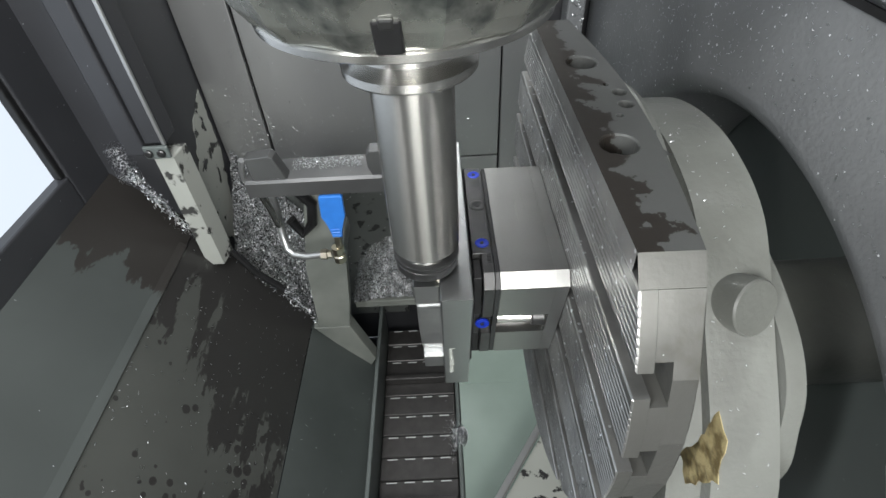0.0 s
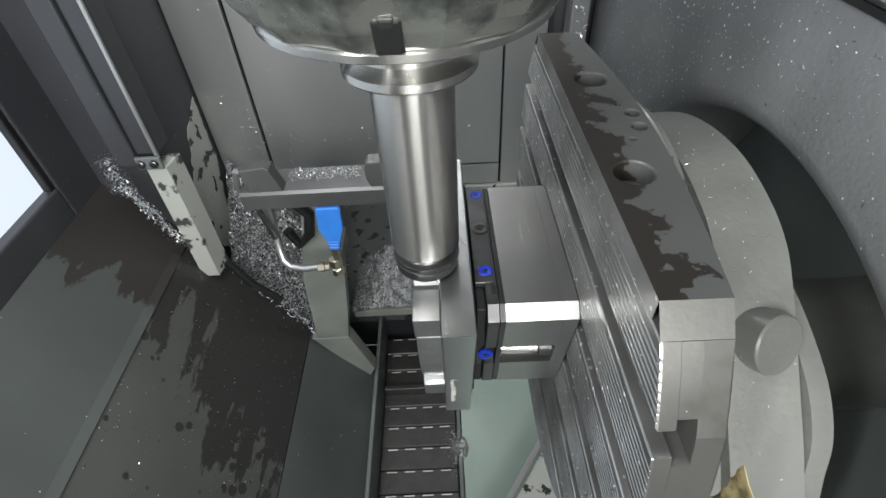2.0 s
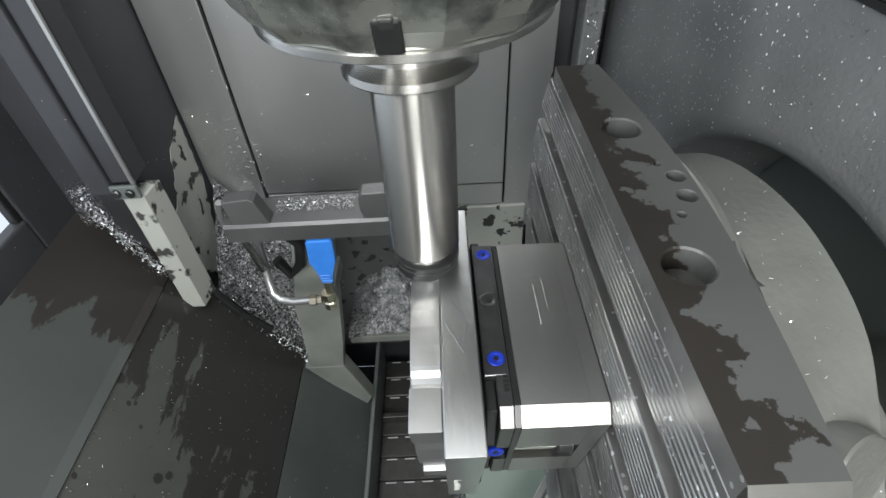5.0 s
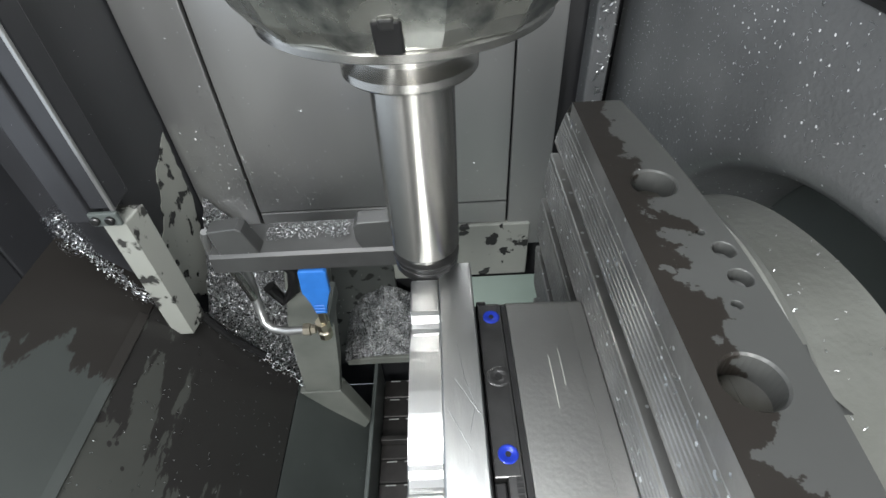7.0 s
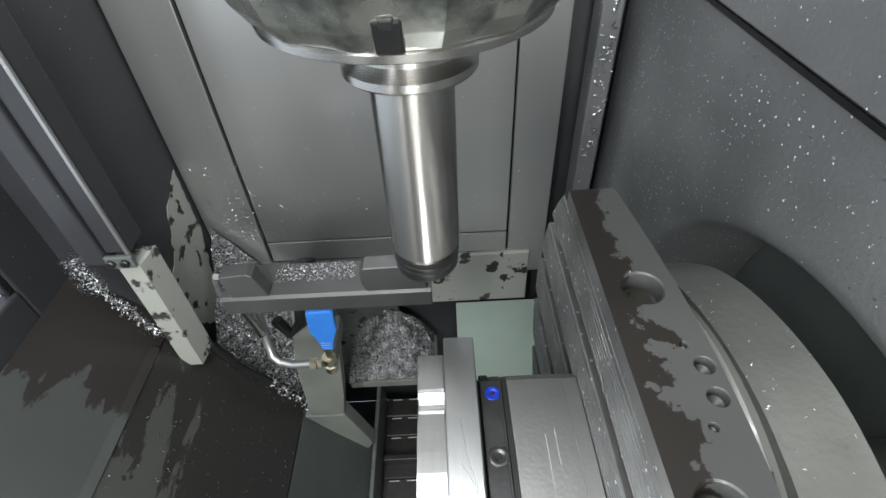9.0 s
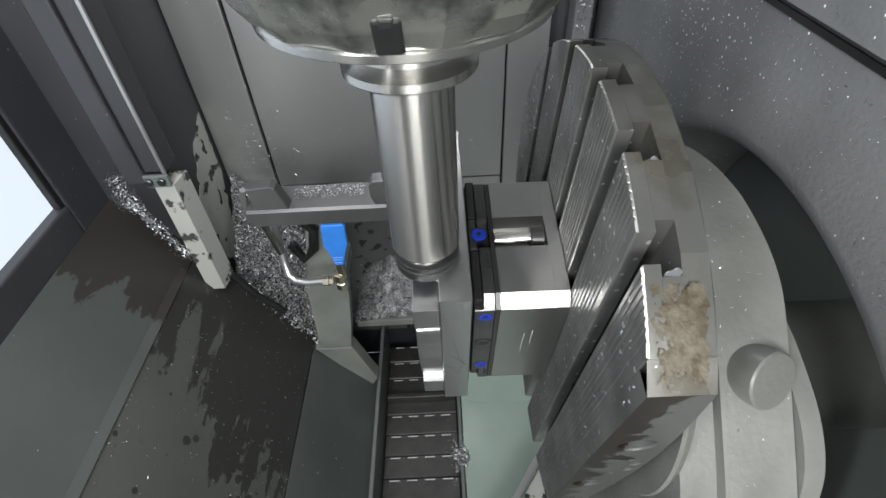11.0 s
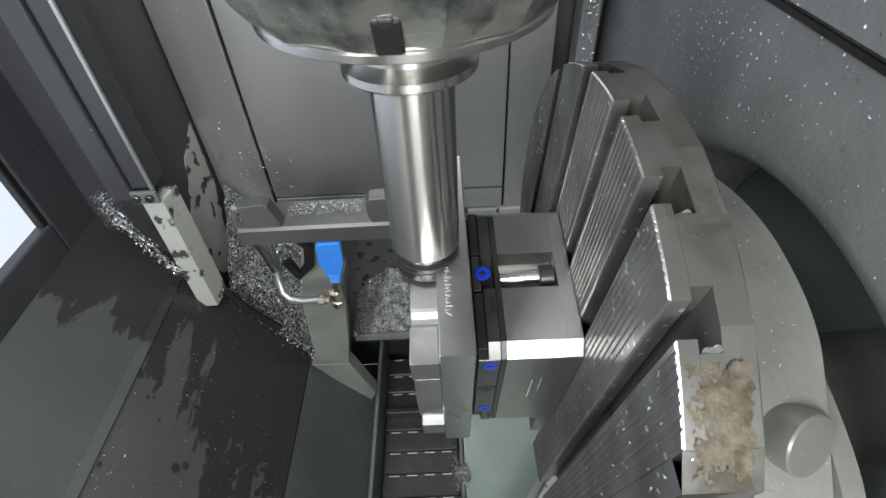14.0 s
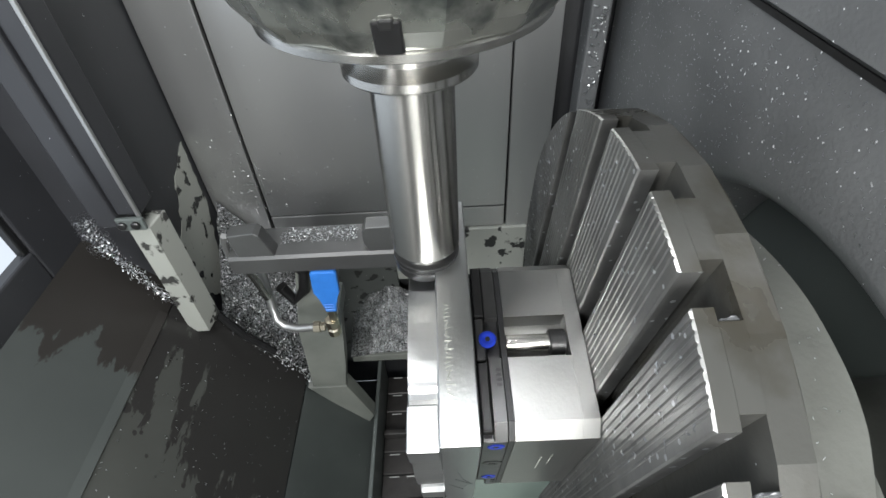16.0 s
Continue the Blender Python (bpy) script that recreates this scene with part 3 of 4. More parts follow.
    tagged(part("tub_plate", prism([(0.24, 0.47), (0.175, 0.47), (0.042, 0.286), (0.06, 0.20), (0.24, 0.20)], H - 0.925, H - 0.913, "z", 0.001), DIRTY), "pale tub plate with dark wet blotches", "plate")
    tagged(part("steel_hook", tube([(-0.268, 0.58, H - 0.408), (-0.272, 0.575, H - 0.39), (-0.268, 0.57, H - 0.365), (-0.262, 0.565, H - 0.352)], 0.004, 8), STAINLESS, None, "", True), "bent steel hook at the bracket's end", "hook")


# ---- rotary table and what is clamped on it; all turn about one axis ----
AXIS = (0.0768, 0.2834, H - 0.2658)
TURN_A, TURN_B, LEAN = 0.0, 102.3, 0.68
TR, FLAT, PAD = 0.1814, 0.1200, 0.012
SLOTS = (0.0696, 0.0209, -0.0278, -0.0765, -0.1252)
DEEP = 0.0283
LIP, CAVITY, TEE, GAP = 0.0082, 0.0166, 0.0108, 0.0062
CONE = 0.0117                              # depth of the cone behind the rim, down to the flat's radius
BOTTOM = -(TR - 0.0015)


def pad_depth(y):
    """Where the flat side meets the cone behind the rim."""
    return DEEP + CONE * max(TR - math.hypot(y, FLAT), 0.0) / (TR - FLAT)


def extent(z):
    return math.sqrt(max(TR * TR - z * z, 0.0))


def table_strip(z0, z1, x0, x1, ridged):
    """A length of the disc between two heights; ridged: fine planed ridges on its face."""
    bm = bmesh.new()
    if ridged:
        n = max(int((z1 - z0 - 0.006) / 0.0035), 1)
        zs, xs = [z0, z0 + 0.0008, z0 + 0.003], [x0 + 0.0008, x0, x0]
        w = (z1 - z0 - 0.006) / n
        for k in range(n):
            a = z0 + 0.003 + w * k
            zs += [a + 0.10 * w, a + 0.28 * w, a + 0.42 * w, a + 0.95 * w]
            xs += [x0 + 0.00045, x0 + 0.00045, x0, x0]
        zs += [z1 - 0.0008, z1]
        xs += [x0, x0 + 0.0008]
    else:
        zs = [z0 + (z1 - z0) * k / 8 for k in range(9)]
        xs = [x0] * 9
    rows = []
    for z, x in zip(zs, xs):
        e = extent(z)
        ring = ((x, -e + 0.0005, z), (x, e - 0.0005, z), (x0 + 0.0011, e, z), (x1, e, z), (x1, -e, z), (x0 + 0.0011, -e, z)) if ridged else ((x, -e, z), (x, e, z), (x1, e, z), (x1, -e, z))
        rows.append([bm.verts.new(p) for p in ring])
    m = len(rows[0])
    for a, b in zip(rows, rows[1:]):
        for k in range(m):
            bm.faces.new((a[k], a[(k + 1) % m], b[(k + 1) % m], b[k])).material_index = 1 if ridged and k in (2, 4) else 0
    bm.faces.new(rows[0])
    bm.faces.new(rows[-1])
    return bm


def holed_pad(z0, z1, x1, holes):
    """The flat side of the disc, with drilled holes sunk into it."""
    bm = bmesh.new()
    e = extent(z1) - 0.0005
    n = 32
    cuts = {-e, e, *[v for x, y, r, d in holes for v in (y - max(r * 1.15, 0.0046), y + max(r * 1.15, 0.0046))]}
    cuts |= {-e + 2 * e * k / 36 for k in range(1, 36) if all(abs(-e + 2 * e * k / 36 - y) > max(r * 1.3, 0.0055) for x, y, r, d in holes)}
    cuts = sorted(cuts)

    def quad(*ps):
        bm.faces.new([bm.verts.new(p) for p in ps])
    for a, b in zip(cuts, cuts[1:]):
        hole = [h for h in holes if a < h[1] < b]
        if not hole:
            quad((0, a, z1), (x1, a, z1), (x1, b, z1), (0, b, z1))
            continue
        hx, hy, r, d = hole[0]
        ring, rim, low, border = [], [], [], []
        for k in range(n):
            an = 2 * math.pi * (k + 0.5) / n
            c, s = math.cos(an), math.sin(an)
            m = min((x1 - hx) / c if c > 0 else -hx / c, (b - hy) / s if s > 0 else (a - hy) / s)
            border.append((hx + m * c, hy + m * s, z1))
            ring.append((hx + r * c, hy + r * s, z1))
            rim.append((hx + r * 0.93 * c, hy + r * 0.93 * s, z1 - r * 0.09))
            low.append((hx + r * 0.9 * c, hy + r * 0.9 * s, z1 - d))
        for k in range(n):
            j = (k + 1) % n
            quad(border[k], border[j], ring[j], ring[k])
            quad(ring[k], ring[j], rim[j], rim[k])
            quad(rim[k], rim[j], low[j], low[k])
            quad(low[k], low[j], (hx, hy, z1 - d - r * 0.35))
        for k in range(n):
            p, q = border[k], border[(k + 1) % n]
            for cx, cy in ((0, a), (x1, a), (x1, b), (0, b)):
                on_x, on_y = (abs(p[0] - cx) < 1e-7, abs(q[0] - cx) < 1e-7), (abs(p[1] - cy) < 1e-7, abs(q[1] - cy) < 1e-7)
                if (on_x == (True, False) and on_y == (False, True)) or (on_x == (False, True) and on_y == (True, False)):
                    quad((cx, cy, z1), p, q)
    quad((0, -e, z0), (0, e, z0), (0, e, z1), (0, -e, z1))
    for a, b in zip(cuts, cuts[1:]):
        quad((x1, a, z0), (x1, b, z0), (x1, b, z1), (x1, a, z1))
    for s in (-1, 1):
        ez = extent(z0)
        quad((0, s * e, z1), (x1, s * e, z1), (x1, s * ez, z0), (0, s * ez, z0))
    for v in bm.verts:
        if abs(v.co.x - x1) < 1e-7:
            v.co.x = pad_depth(v.co.y)
    bmesh.ops.remove_doubles(bm, verts=bm.verts, dist=1e-6)
    return bm


def rotary_table():
    t = thing("rotary_table", "round machine table with planed ridges and five T-slots", "machine table", at=AXIS)
    zf = FLAT - PAD
    edges = [FLAT - 0.0005] + [v for s in SLOTS for v in (s + GAP, s - GAP)] + [BOTTOM]
    for z1, z0 in zip(edges[::2], edges[1::2]):
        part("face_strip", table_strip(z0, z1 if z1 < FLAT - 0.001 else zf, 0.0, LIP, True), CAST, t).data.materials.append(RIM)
    edges = [zf] + [v for s in SLOTS for v in (s + TEE, s - TEE)] + [BOTTOM]
    for z1, z0 in zip(edges[::2], edges[1::2]):
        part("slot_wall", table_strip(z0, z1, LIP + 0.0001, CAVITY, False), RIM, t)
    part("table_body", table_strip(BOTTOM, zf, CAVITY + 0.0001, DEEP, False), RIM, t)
    bm = lathe([(TR - 0.0003, DEEP), (FLAT, DEEP + CONE), (0.10, DEEP + CONE + 0.0005)], (0, 0, 0), "x", 128)
    bmesh.ops.bisect_plane(bm, geom=bm.verts[:] + bm.edges[:] + bm.faces[:], plane_co=(0, 0, zf), plane_no=(0, 0, 1), clear_outer=True)
    part("rear_cone", bm, RIM, t, "", True)
    holes = [(0.0203, 0.0533, 0.0112, 0.012), (0.0163, -0.0523, 0.0110, 0.014), (0.0330, 0.0070, 0.0049, 0.006), (0.0325, -0.0085, 0.0050, 0.006),
             (0.0276, 0.0178, 0.0021, 0.003), (0.0251, -0.0216, 0.0023, 0.003)]
    pad = part("flat_pad", holed_pad(zf + 0.0002, FLAT, DEEP + CONE, holes), PADMAT, t, "wet dark flat side with drilled holes")
    pad.data.materials.append(CAST)
    pad.data.materials.append(RIM)
    for p in pad.data.polygons:
        if p.center.x < 1e-5:
            p.material_index = 1
        elif abs(p.center.y) > extent(FLAT):
            p.material_index = 2
    bm = bmesh.new()
    n, m = 120, 80
    grid = [[bm.verts.new((0.002 + (DEEP - 0.004) * j / m, (TR + 0.0002) * math.cos(a), (TR + 0.0002) * math.sin(a))) for j in range(m + 1)] for a in [radians(26.0 + 14.4 * k / n) for k in range(n + 1)]]
    for k in range(n):
        for j in range(m):
            u, v = (k + 0.5) / n, (j + 0.5) / m
            inside = min(u, 1 - u, v * 0.7, (1 - v) * 1.5)
            wob = noise.noise(Vector((u * 9, v * 6, 1.7))) * 0.16 + noise.noise(Vector((u * 24, v * 16, 4.1))) * 0.10
            if inside + wob > 0.11:
                bm.faces.new((grid[k][j], grid[k + 1][j], grid[k + 1][j + 1], grid[k][j + 1]))
    bmesh.ops.delete(bm, geom=[v for v in bm.verts if not v.link_faces], context="VERTS")
    part("rust_patch", bm, RUST, t, "brown rusty patch on the rim", True)
    for zs in SLOTS[:2]:
        bm = bmesh.new()
        bmesh.ops.create_icosphere(bm, subdivisions=3, radius=1.0)
        for v in bm.verts:
            w = 1 + 0.3 * noise.noise(v.co * 1.7)
            v.co = Vector((LIP + 0.005 + v.co.x * 0.0036 * w, extent(zs) - 0.0055 + v.co.y * 0.0045 * w, zs + GAP + 0.0036 + v.co.z * 0.0010 * w))
        part("coolant_residue", bm, RESIDUE, t, "pale dried coolant blob in the slot", True)
    rnd = random.Random(9)
    pts = [((0.0, rnd.uniform(-0.17, 0.17), rnd.uniform(-0.17, FLAT - 0.004)), (-1, 0, 0)) for _ in range(1300)]
    pts = [q for q in pts if math.hypot(q[0][1], q[0][2]) < 0.176 and not (-0.072 < q[0][1] < 0.064 and -0.072 < q[0][2] < 0.038) and all(abs(q[0][2] - s) > 0.009 for s in SLOTS)]
    chips("fine_swarf", pts, 0.0021, 12, "", SWARF, t)
    return t


SLANT = 0.018


def octagon(y0, y1, z0, z1, c):
    return [(y0 + SLANT, z0 + c), (y0, z1 - c), (y0 + c, z1), (y1 - c, z1), (y1, z1 - c), (y1, z0 + c), (y1 - c, z0), (y0 + SLANT + c, z0)]


RY0, RY1, RZ0, RZ1, RC = -0.0698, 0.0620, -0.0703, 0.0358, 0.0078
PZ0, PZ1, PZM = -0.0315, -0.0068, -0.0180   # the pocket in the short sides


def pocketed(y0, y1, z0, z1, c, pz0, pz1, depth):
    """The octagon with a pocket cut into its two short sides."""
    def e(z):
        return y0 + SLANT * (z1 - c - z) / (z1 - z0 - 2 * c)
    return [(e(z0 + c), z0 + c), (e(pz0), pz0), (e(pz0) + depth, pz0), (e(pz1) + depth, pz1), (e(pz1), pz1), (y0, z1 - c), (y0 + c, z1), (y1 - c, z1), (y1, z1 - c),
            (y1, pz1), (y1 - depth, pz1), (y1 - depth, pz0), (y1, pz0), (y1, z0 + c), (y1 - c, z0), (y0 + SLANT + c, z0)]


def riser_block():
    t = thing("riser_block", "ground steel riser block with chamfered corners, bolted to the table", "riser block", at=AXIS)
    full = octagon(RY0, RY1, RZ0, RZ1, RC)
    cut = pocketed(RY0, RY1, RZ0, RZ1, RC, PZ0, PZ1, 0.013)
    part("upper_block", prism(cut, -0.0442, -0.0093, "x"), RISER, t)
    part("base_block", prism(full, -0.0092, -0.0005, "x"), RISER, t)
    for y in (RY0 + 0.016, RY1 - 0.007):
        part("pull_rod", lathe([(0.0048, -0.0436), (0.0048, -0.0190)], (0, y, PZM), "x", 20), POLISHED, t, smooth=True)
        part("rod_screw", lathe([(0.0064, -0.0195), (0.0074, -0.0185), (0.0074, -0.0105)], (0, y, PZM), "x", 24), BLACKSTEEL, t, smooth=True)
    part("scribe_mark", box(-0.0205, -0.0202, 0.0, 0.022, RZ1 + 0.0002, RZ1 + 0.0005), PALE, t)
    part("scribe_mark", box(-0.0262, -0.0258, -0.012, 0.018, RZ1 + 0.0002, RZ1 + 0.0005), PALE, t)
    return t


def vise():
    t = thing("vise", "black clamping vise with blue screws on the riser block", "vise", at=AXIS)
    part("base_plate", prism(octagon(RY0 + 0.0004, RY1 - 0.0004, RZ0 + 0.0004, RZ1 - 0.0004, RC), -0.0474, -0.0444, "x"), BLACK, t)
    part("body", prism(pocketed(RY0, RY1, RZ0, RZ1, RC, PZ0, PZ1, 0.006), -0.0552, -0.0476, "x", 0.0005, seg=1), BLACKSTEEL, t, "worn blackened steel vise body")
    part("centre_body", box(-0.0610, -0.0489, -0.0445, 0.0545, RZ0 - 0.0002, RZ1 + 0.0002, 0.0005, 1), BLACKSTEEL, t)
    for y0, y1 in ((RY0 + 0.007, -0.0450), (0.0550, RY1 - 0.001)):
        for z0, z1 in ((RZ0 + 0.004, PZ0 - 0.0015), (PZ1 + 0.002, RZ1 - 0.0035)):
            part("jaw", box(-0.0612, -0.0554, y0 + (0.014 if z1 < 0 and y0 < 0 else 0.0), y1, z0, z1, 0.0010), BLACK, t)
    part("clamp_bar", box(-0.0629, -0.0614, RY0 + 0.012, RY1 - 0.004, RZ0 + 0.006, RZ1 - 0.004, 0.0006), BLACK, t)
    part("guide", box(-0.0612, -0.0560, RY0 + 0.012, RY1 - 0.001, PZ0, PZ1 + 0.0005, 0.001), BLACKSTEEL, t)

    def screw(x, u, side, r, mat, name, lab):
        """side: +1 on the top, -1 below (u along y); 2 and -2 on the two ends (u along z)."""
        p = [(r, -0.001), (r, 0.0003), (r * 0.9, 0.0006), (r * 0.55, 0.0006), (r * 0.48, 0.0004)]
        q = [(r * 0.32, 0.0003), (r * 0.30, 0.00075)]
        if abs(side) == 1:
            z = RZ1 if side == 1 else RZ0
            prof = [(a, z + side * h) for a, h in p]
            ob = part(name, lathe(prof, (x, u, 0), "z", 24), mat, t, lab, True)
            part("socket", lathe([(a, z + side * h) for a, h in q], (x, u, 0), "z", 6), BLACK, ob)
        else:
            y = RY1 if side > 0 else RY0 + 0.010
            prof = [(a, y + (1 if side > 0 else -1) * h) for a, h in p]
            ob = part(name, lathe(prof, (x, 0, u), "y", 24), mat, t, lab, True)
            part("socket", lathe([(a, y + (1 if side > 0 else -1) * h) for a, h in q], (x, 0, u), "y", 6), BLACK, ob)
    for side in (1, -1):
        for y in (0.0455, -0.0342):
            screw(-0.0537, y, side, 0.0047, BLUEDARK, "screw", "blue anodised screw")
        screw(-0.0537, 0.0065, side, 0.0062, BLACKSTEEL, "bolt", "black socket bolt")
    for side in (2, -2):
        screw(-0.0545, PZM, side, 0.0050, BLUEDARK, "screw", "blue anodised screw")
    for y in (-0.0530, -0.0505, -0.0480, -0.0455):
        part("mark_bar", box(-0.0515, -0.0487, y - 0.0008, y + 0.0008, RZ1 + 0.0001, RZ1 + 0.0004), BLACK, t)
    for z in (0.000, 0.0028, 0.0056, 0.0084):
        part("mark_bar", box(-0.0515, -0.0487, RY1 + 0.0001, RY1 + 0.0004, z - 0.0008, z + 0.0008), BLACK, t)
    return t


def boss_outline(corners):
    """Blocks at the corners, a shallow round bulge on each side and hollows between."""
    pts = []
    for (ya, za), (yb, zb) in zip(corners, corners[1:] + corners[:1]):
        ln = math.hypot(yb - ya, zb - za)
        ty, tz = (yb - ya) / ln, (zb - za) / ln
        ny, nz = tz, -ty                       # inwards
        for f, d in ((0.0, 0.0), (0.16, 0.0), (0.165, 0.0035), (0.185, 0.0065), (0.205, 0.0075), (0.225, 0.0065), (0.245, 0.004), (0.26, 0.0030), (0.34, 0.0012), (0.42, 0.0004),
                     (0.5, 0.0), (0.58, 0.0004), (0.66, 0.0012), (0.74, 0.0030), (0.755, 0.004), (0.775, 0.0065), (0.795, 0.0075), (0.815, 0.0065), (0.835, 0.0035), (0.84, 0.0)):
            pts.append((ya + ty * ln * f + ny * d, za + tz * ln * f + nz * d))
    return pts


PLATE = [(-0.0897, 0.0420), (0.0823, 0.0439), (0.0660, -0.1160), (-0.0437, -0.1183)]


def workpiece():
    t = thing("workpiece", "freshly milled aluminium plate with a scalloped boss", "workpiece", at=AXIS)
    part("plate", prism(PLATE, -0.0827, -0.0631, "x", 0.0007, seg=1), ALU, t)
    part("boss", prism(boss_outline([(-0.0767, 0.0408), (0.0697, 0.0430), (0.0560, -0.1020), (-0.0357, -0.1040)]), -0.0992, -0.0829, "x", 0.0006, seg=1), ALU, t, "bright milled scalloped boss")
    rnd = random.Random(6)

    def on_edge(a, b, f, lift):
        """A place and turn on the plate's narrow side from corner a to b."""
        (ya, za), (yb, zb) = PLATE[a], PLATE[b]
        ln = math.hypot(yb - ya, zb - za)
        ty, tz = (yb - ya) / ln, (zb - za) / ln
        return Matrix(((1, 0, 0, 0), (0, ty, -tz, ya + ty * ln * f - tz * lift), (0, tz, ty, za + tz * ln * f + ty * lift), (0, 0, 0, 1)))
    for k in range(22):
        for a, b, f0 in ((1, 2, 0.16), (3, 0, 0.18)):
            w = rnd.uniform(0.0018, 0.0046)
            bm = box(-0.0785, -0.0785 + w, 0, 0.0006, 0.0, 0.0002)
            bmesh.ops.rotate(bm, verts=bm.verts, cent=(-0.077, 0, 0), matrix=Matrix.Rotation(rnd.choice((-0.6, 0.0, 0.0, 0.4, 1.2)), 3, "Z"))
            bmesh.ops.transform(bm, matrix=on_edge(a, b, f0 + 0.0155 * k, 0.0), verts=bm.verts)
            part("engraved_mark", bm, PALE, t)
    for pts in ([(-0.0745, 0.33), (-0.0715, 0.47), (-0.067, 0.55), (-0.0705, 0.63)], [(-0.0805, 0.56), (-0.0705, 0.68)], [(-0.0760, 0.47), (-0.0650, 0.58)]):
        part("loose_wire", tube([on_edge(0, 1, 1 - f, 0.0002) @ Vector((x, 0, 0)) for x, f in pts], 0.00016, 5), SWARF, t)
    return t


def smooth_loop(points, n):
    """A closed curve through the points."""
    out, m = [], len(points)
    for k in range(m):
        p0, p1, p2, p3 = [Vector(points[(k + d) % m]) for d in (-1, 0, 1, 2)]
        for j in range(n):
            f = j / n
            q = 0.5 * (2 * p1 + (p2 - p0) * f + (2 * p0 - 5 * p1 + 4 * p2 - p3) * f * f + (3 * p1 - p0 - 3 * p2 + p3) * f ** 3)
            out.append((q.x, q.y))
    return out


def trunnion():
    t = thing("trunnion", "grey painted cast swivel trunnion carrying the rotary table", "trunnion")
    c = (0, 0.285, H - 0.281)
    part("bearing_ring", lathe([(0.112, 0.1190), (0.132, 0.1194), (0.133, 0.1215), (0.130, 0.1266)], c, "x", 96), GREYCAST, t, smooth=True)
    arch = smooth_loop([(0.425, H - 0.225), (0.384, H - 0.200), (0.340, H - 0.186), (0.296, H - 0.181), (0.261, H - 0.185), (0.233, H - 0.194), (0.2105, H - 0.210), (0.1640, H - 0.257), (0.137, H - 0.286),
                        (0.1115, H - 0.321), (0.098, H - 0.360), (0.10, H - 0.44), (0.16, H - 0.52), (0.30, H - 0.55), (0.42, H - 0.49), (0.47, H - 0.38), (0.46, H - 0.27)], 5)
    mid = (0.28, H - 0.32)
    part("neck", prism([(mid[0] + 0.93 * (y - mid[0]), mid[1] + 0.93 * (z - mid[1])) for y, z in arch], 0.1268, 0.1484, "x"), GREYCAST, t, smooth=True)
    part("drum", prism(arch, 0.1485, 0.1890, "x", 0.006, seg=4), GREYCAST, t, smooth=True)
    flake = ragged([(0.1257, H - 0.2839), (0.1208, H - 0.2540), (0.1183, H - 0.2265), (0.1073, H - 0.2327), (0.0986, H - 0.2560), (0.1109, H - 0.2923)], 0.005, 0.0018, 7)
    part("bare_patch", prism(flake, 0.1262, 0.1267, "x"), PEEL, t, "bare yellowish metal where the paint has chipped")
    lobe = [(0.250, H - 0.222), (0.218, H - 0.226), (0.188, H - 0.236), (0.165, H - 0.248), (0.147, H - 0.266), (0.137, H - 0.288), (0.126, H - 0.318), (0.131, H - 0.357), (0.16, H - 0.41), (0.24, H - 0.46), (0.38, H - 0.45), (0.42, H - 0.34), (0.39, H - 0.25), (0.32, H - 0.225)]
    part("swivel_arm", prism(smooth_loop(lobe, 4), 0.1895, 0.2010, "x", 0.004, seg=3), GREYCAST, t, smooth=True)
    part("hub", lathe([(0.060, 0.2012), (0.060, 0.399)], (0, 0.30, H - 0.40), "x", 64), GREYCAST, t, smooth=True)
    rnd = random.Random(21)
    edge = []
    for y, z in arch:
        if z > H - 0.40 and y < 0.40:
            for _ in range(2):
                k = rnd.random()
                edge.append(((0.1488 + 0.039 * k * k + rnd.uniform(-0.0003, 0.0003), y + rnd.gauss(0, 0.003), z + 0.0004), (-0.2, -0.4, 1)))
    for _ in range(45):
        edge.append(((0.1482, rnd.uniform(0.12, 0.30), H - rnd.uniform(0.23, 0.40)), (-1, 0, 0)))
    chips("fine_swarf", edge, 0.0013, 22, "", SWARF, t)
    # round plug standing out of the drum
    d = Vector((0.35, -0.80, 0.45)).normalized()
    o = Vector((0.1680, 0.1980, H - 0.2380))
    side = d.orthogonal().normalized()
    up = d.cross(side)
    bm = bmesh.new()
    rings = []
    for r, h in ((0.0200, -0.03), (0.0190, -0.004), (0.0178, 0.010), (0.0176, 0.019), (0.0166, 0.0202)):
        rings.append([bm.verts.new(o + d * h + r * (side * math.cos(2 * math.pi * k / 40) + up * math.sin(2 * math.pi * k / 40))) for k in range(40)])
    for a, b in zip(rings, rings[1:]):
        for k in range(40):
            bm.faces.new((a[k], a[(k + 1) % 40], b[(k + 1) % 40], b[k]))
    bm.faces.new(rings[-1])
    part("plug", bm, GREYCAST, t, smooth=True)
    return t


# ---- spindle and tool, sliding with the camera ----
SPX, SPY = -0.0127, 0.2263


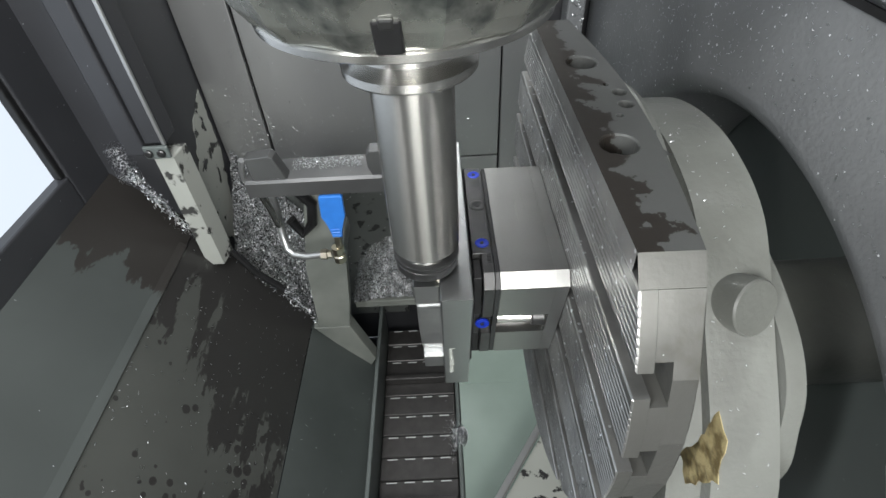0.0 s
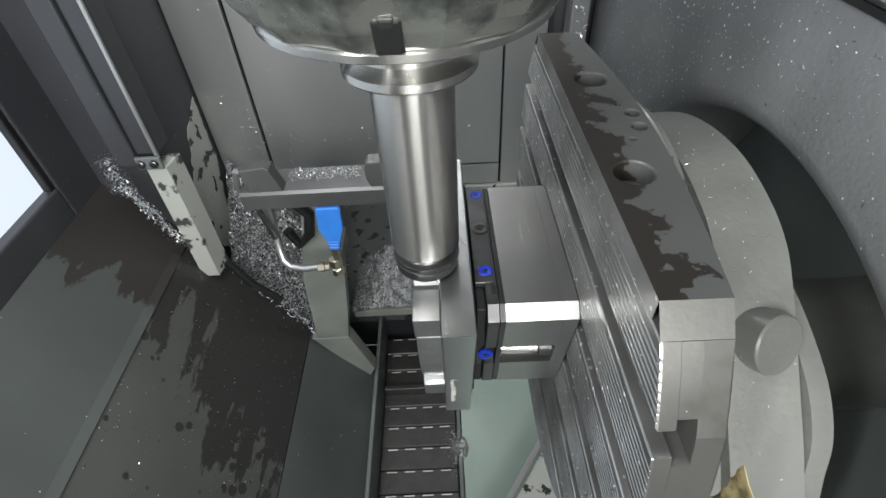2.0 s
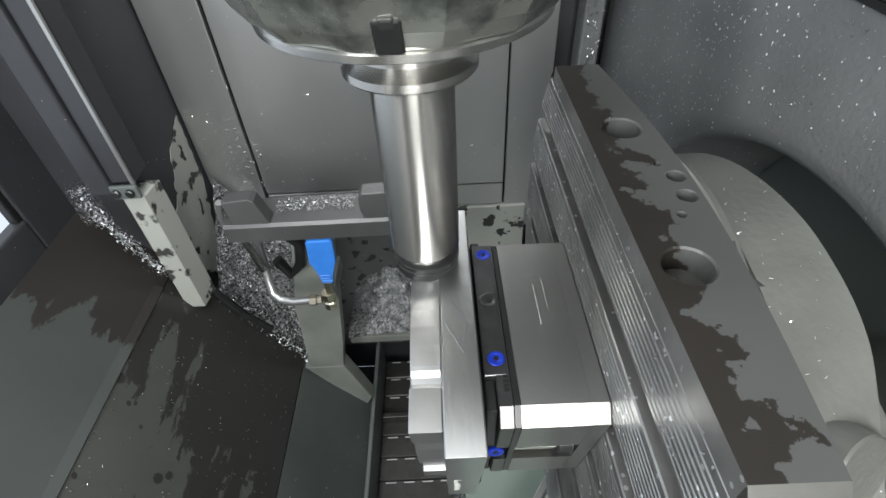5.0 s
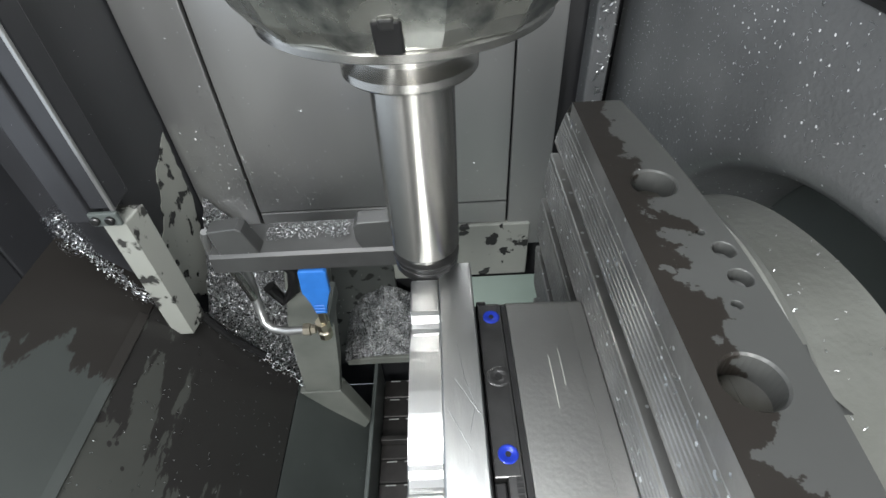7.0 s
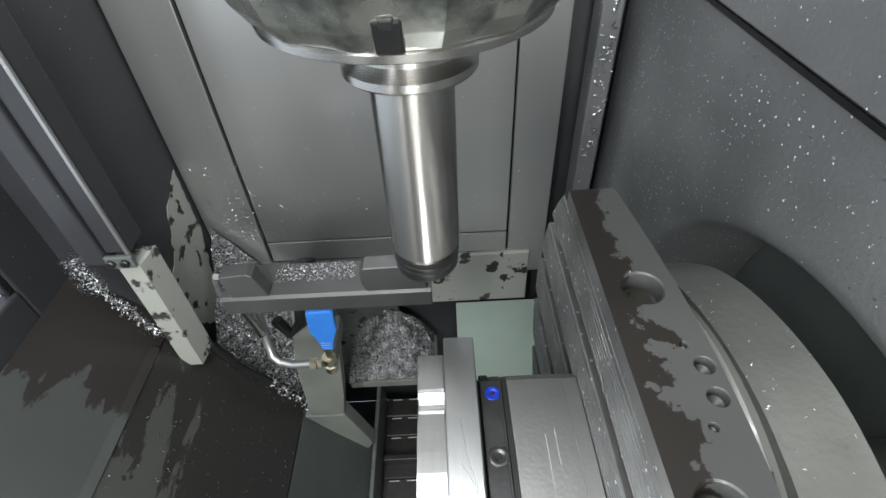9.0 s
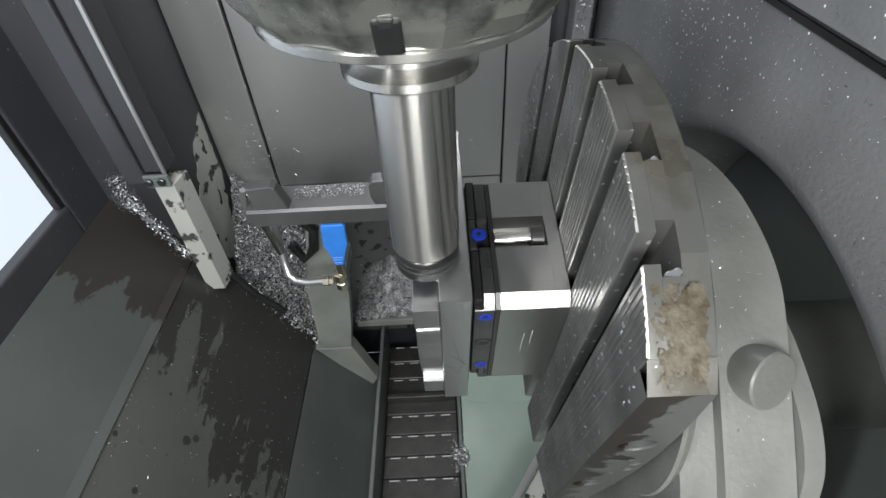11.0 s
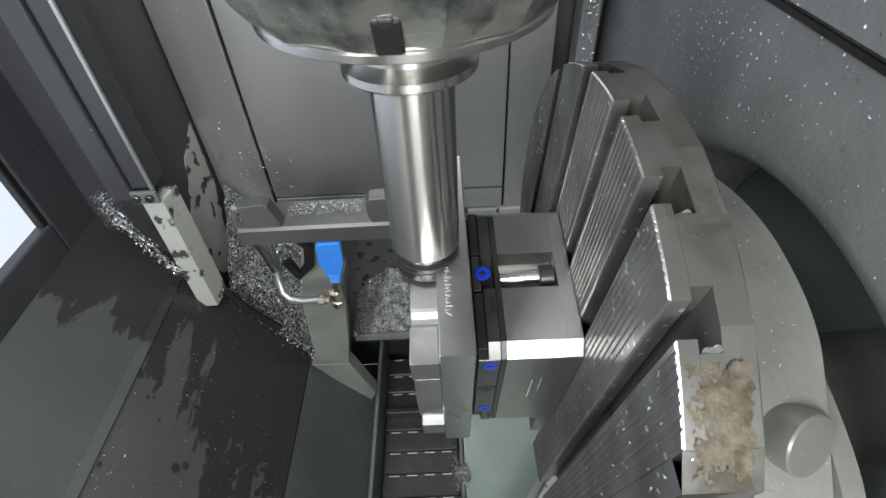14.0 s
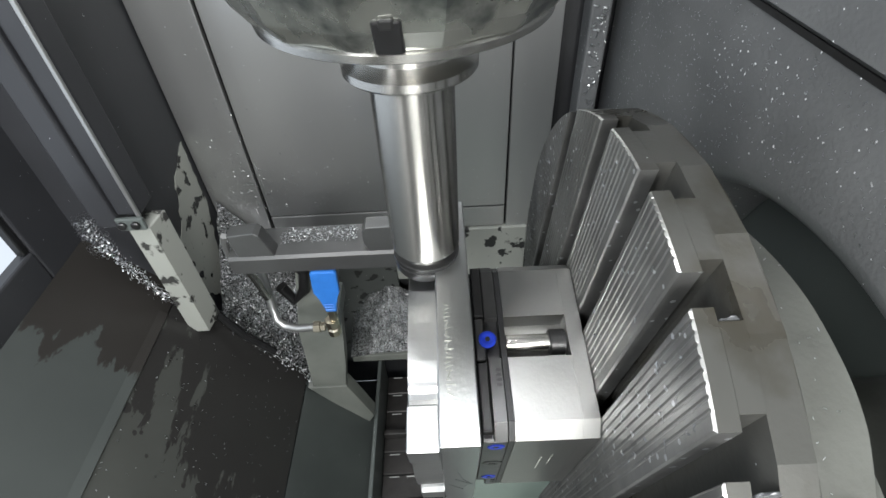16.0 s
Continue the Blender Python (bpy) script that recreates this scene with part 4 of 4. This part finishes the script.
def spindle():
    t = thing("spindle_head", "oily steel spindle nose with a light lower ring", "spindle")
    part("nose", lathe([(0.0600, H - 0.0650), (0.0640, H - 0.0640), (0.0690, H - 0.0570), (0.0760, H - 0.0400), (0.0775, H - 0.0330), (0.0775, H - 0.012), (0.079, H - 0.010), (0.079, H + 0.12)], (SPX, SPY, 0), "z", 14), NOSE, t)
    part("lower_ring", lathe([(0.0330, H - 0.0690), (0.0610, H - 0.0693), (0.0625, H - 0.0683), (0.0630, H - 0.0655), (0.0620, H - 0.0645)], (SPX, SPY, 0), "z", 96), POLISHED, t, "bright turned lower ring", True)
    a = radians(-92)
    for r0, r1, z0, z1, w, mat, name in ((0.060, 0.0684, -0.0645, -0.0520, 0.0048, BLACK, "drive_slot"), (0.064, 0.0688, -0.0555, -0.0512, 0.0026, BLACKSTEEL, "slot_screw")):
        bm = box(r0, r1, -w, w, H + z0, H + z1, 0.001)
        for v in bm.verts:
            v.co.x += 0.40 * (v.co.z - H + 0.057)
        bmesh.ops.transform(bm, matrix=Matrix.Translation((SPX, SPY, 0)) @ Matrix.Rotation(a, 4, "Z"), verts=bm.verts)
        part(name, bm, mat, t)
    return t


def tool():
    t = thing("milling_tool", "polished steel tool holder with a dark milling cutter", "milling tool")
    c = (SPX, SPY, 0)
    part("flange", lathe([(0.0230, H - 0.0960), (0.0308, H - 0.0952), (0.0315, H - 0.0942), (0.0315, H - 0.0905), (0.0285, H - 0.0885), (0.0265, H - 0.0860), (0.0265, H - 0.0692)], c, "z", 96), POLISHED, t, smooth=True)
    part("shank", lathe([(0.0192, H - 0.2040), (0.0203, H - 0.2028), (0.0203, H - 0.0962)], c, "z", 96), POLISHED, t, "mirror-bright ground shank", True)
    part("neck", lathe([(0.0165, H - 0.2088), (0.0165, H - 0.2042)], c, "z", 64), STEEL, t, smooth=True)
    part("cutter", lathe([(0.015, H - 0.2212), (0.0186, H - 0.2206), (0.0192, H - 0.2194), (0.0194, H - 0.2142), (0.0188, H - 0.2138), (0.0188, H - 0.2132), (0.0196, H - 0.2128), (0.0200, H - 0.2120), (0.0200, H - 0.2096), (0.0185, H - 0.2090)], c, "z", 64), BLACKSTEEL, t, "dark steel milling cutter body", True)
    for k in range(4):
        an = radians(20 + 90 * k)
        bm = box(0.0135, 0.0190, -0.0012, 0.0012, H - 0.2222, H - 0.2150, 0.0004, 1)
        bmesh.ops.transform(bm, matrix=Matrix.Translation((SPX, SPY, 0)) @ Matrix.Rotation(an, 4, "Z"), verts=bm.verts)
        part("insert", bm, BRASS, t)
    return t


enclosure()
right_wall()
conveyor()
fittings()
swarf()
TABLE, RISERB, VISE, WORK = rotary_table(), riser_block(), vise(), workpiece()
trunnion()
SPINDLE, TOOL = spindle(), tool()


def motions():
    turns = [(0.0, TURN_A), (8.6, TURN_A), (9.0, 1.0), (9.4, 10.0), (9.7, 26.0), (10.0, 48.0), (10.3, 75.2), (10.4, 84.8), (10.5, 93.3), (10.6, 99.0), (10.8, 101.2), (11.0, TURN_B), (16.0, TURN_B)]
    for ob in (TABLE, RISERB, VISE, WORK):
        walk(ob, [(t, pose(AXIS[0] - 0.004 * a / TURN_B, AXIS[1], AXIS[2] - 0.0013 * a / TURN_B, a, LEAN)) for t, a in turns])
    for ob in (SPINDLE, TOOL):
        walk(ob, [(t, pose(x, y, z)) for t, x, y, z in HEAD])


motions()
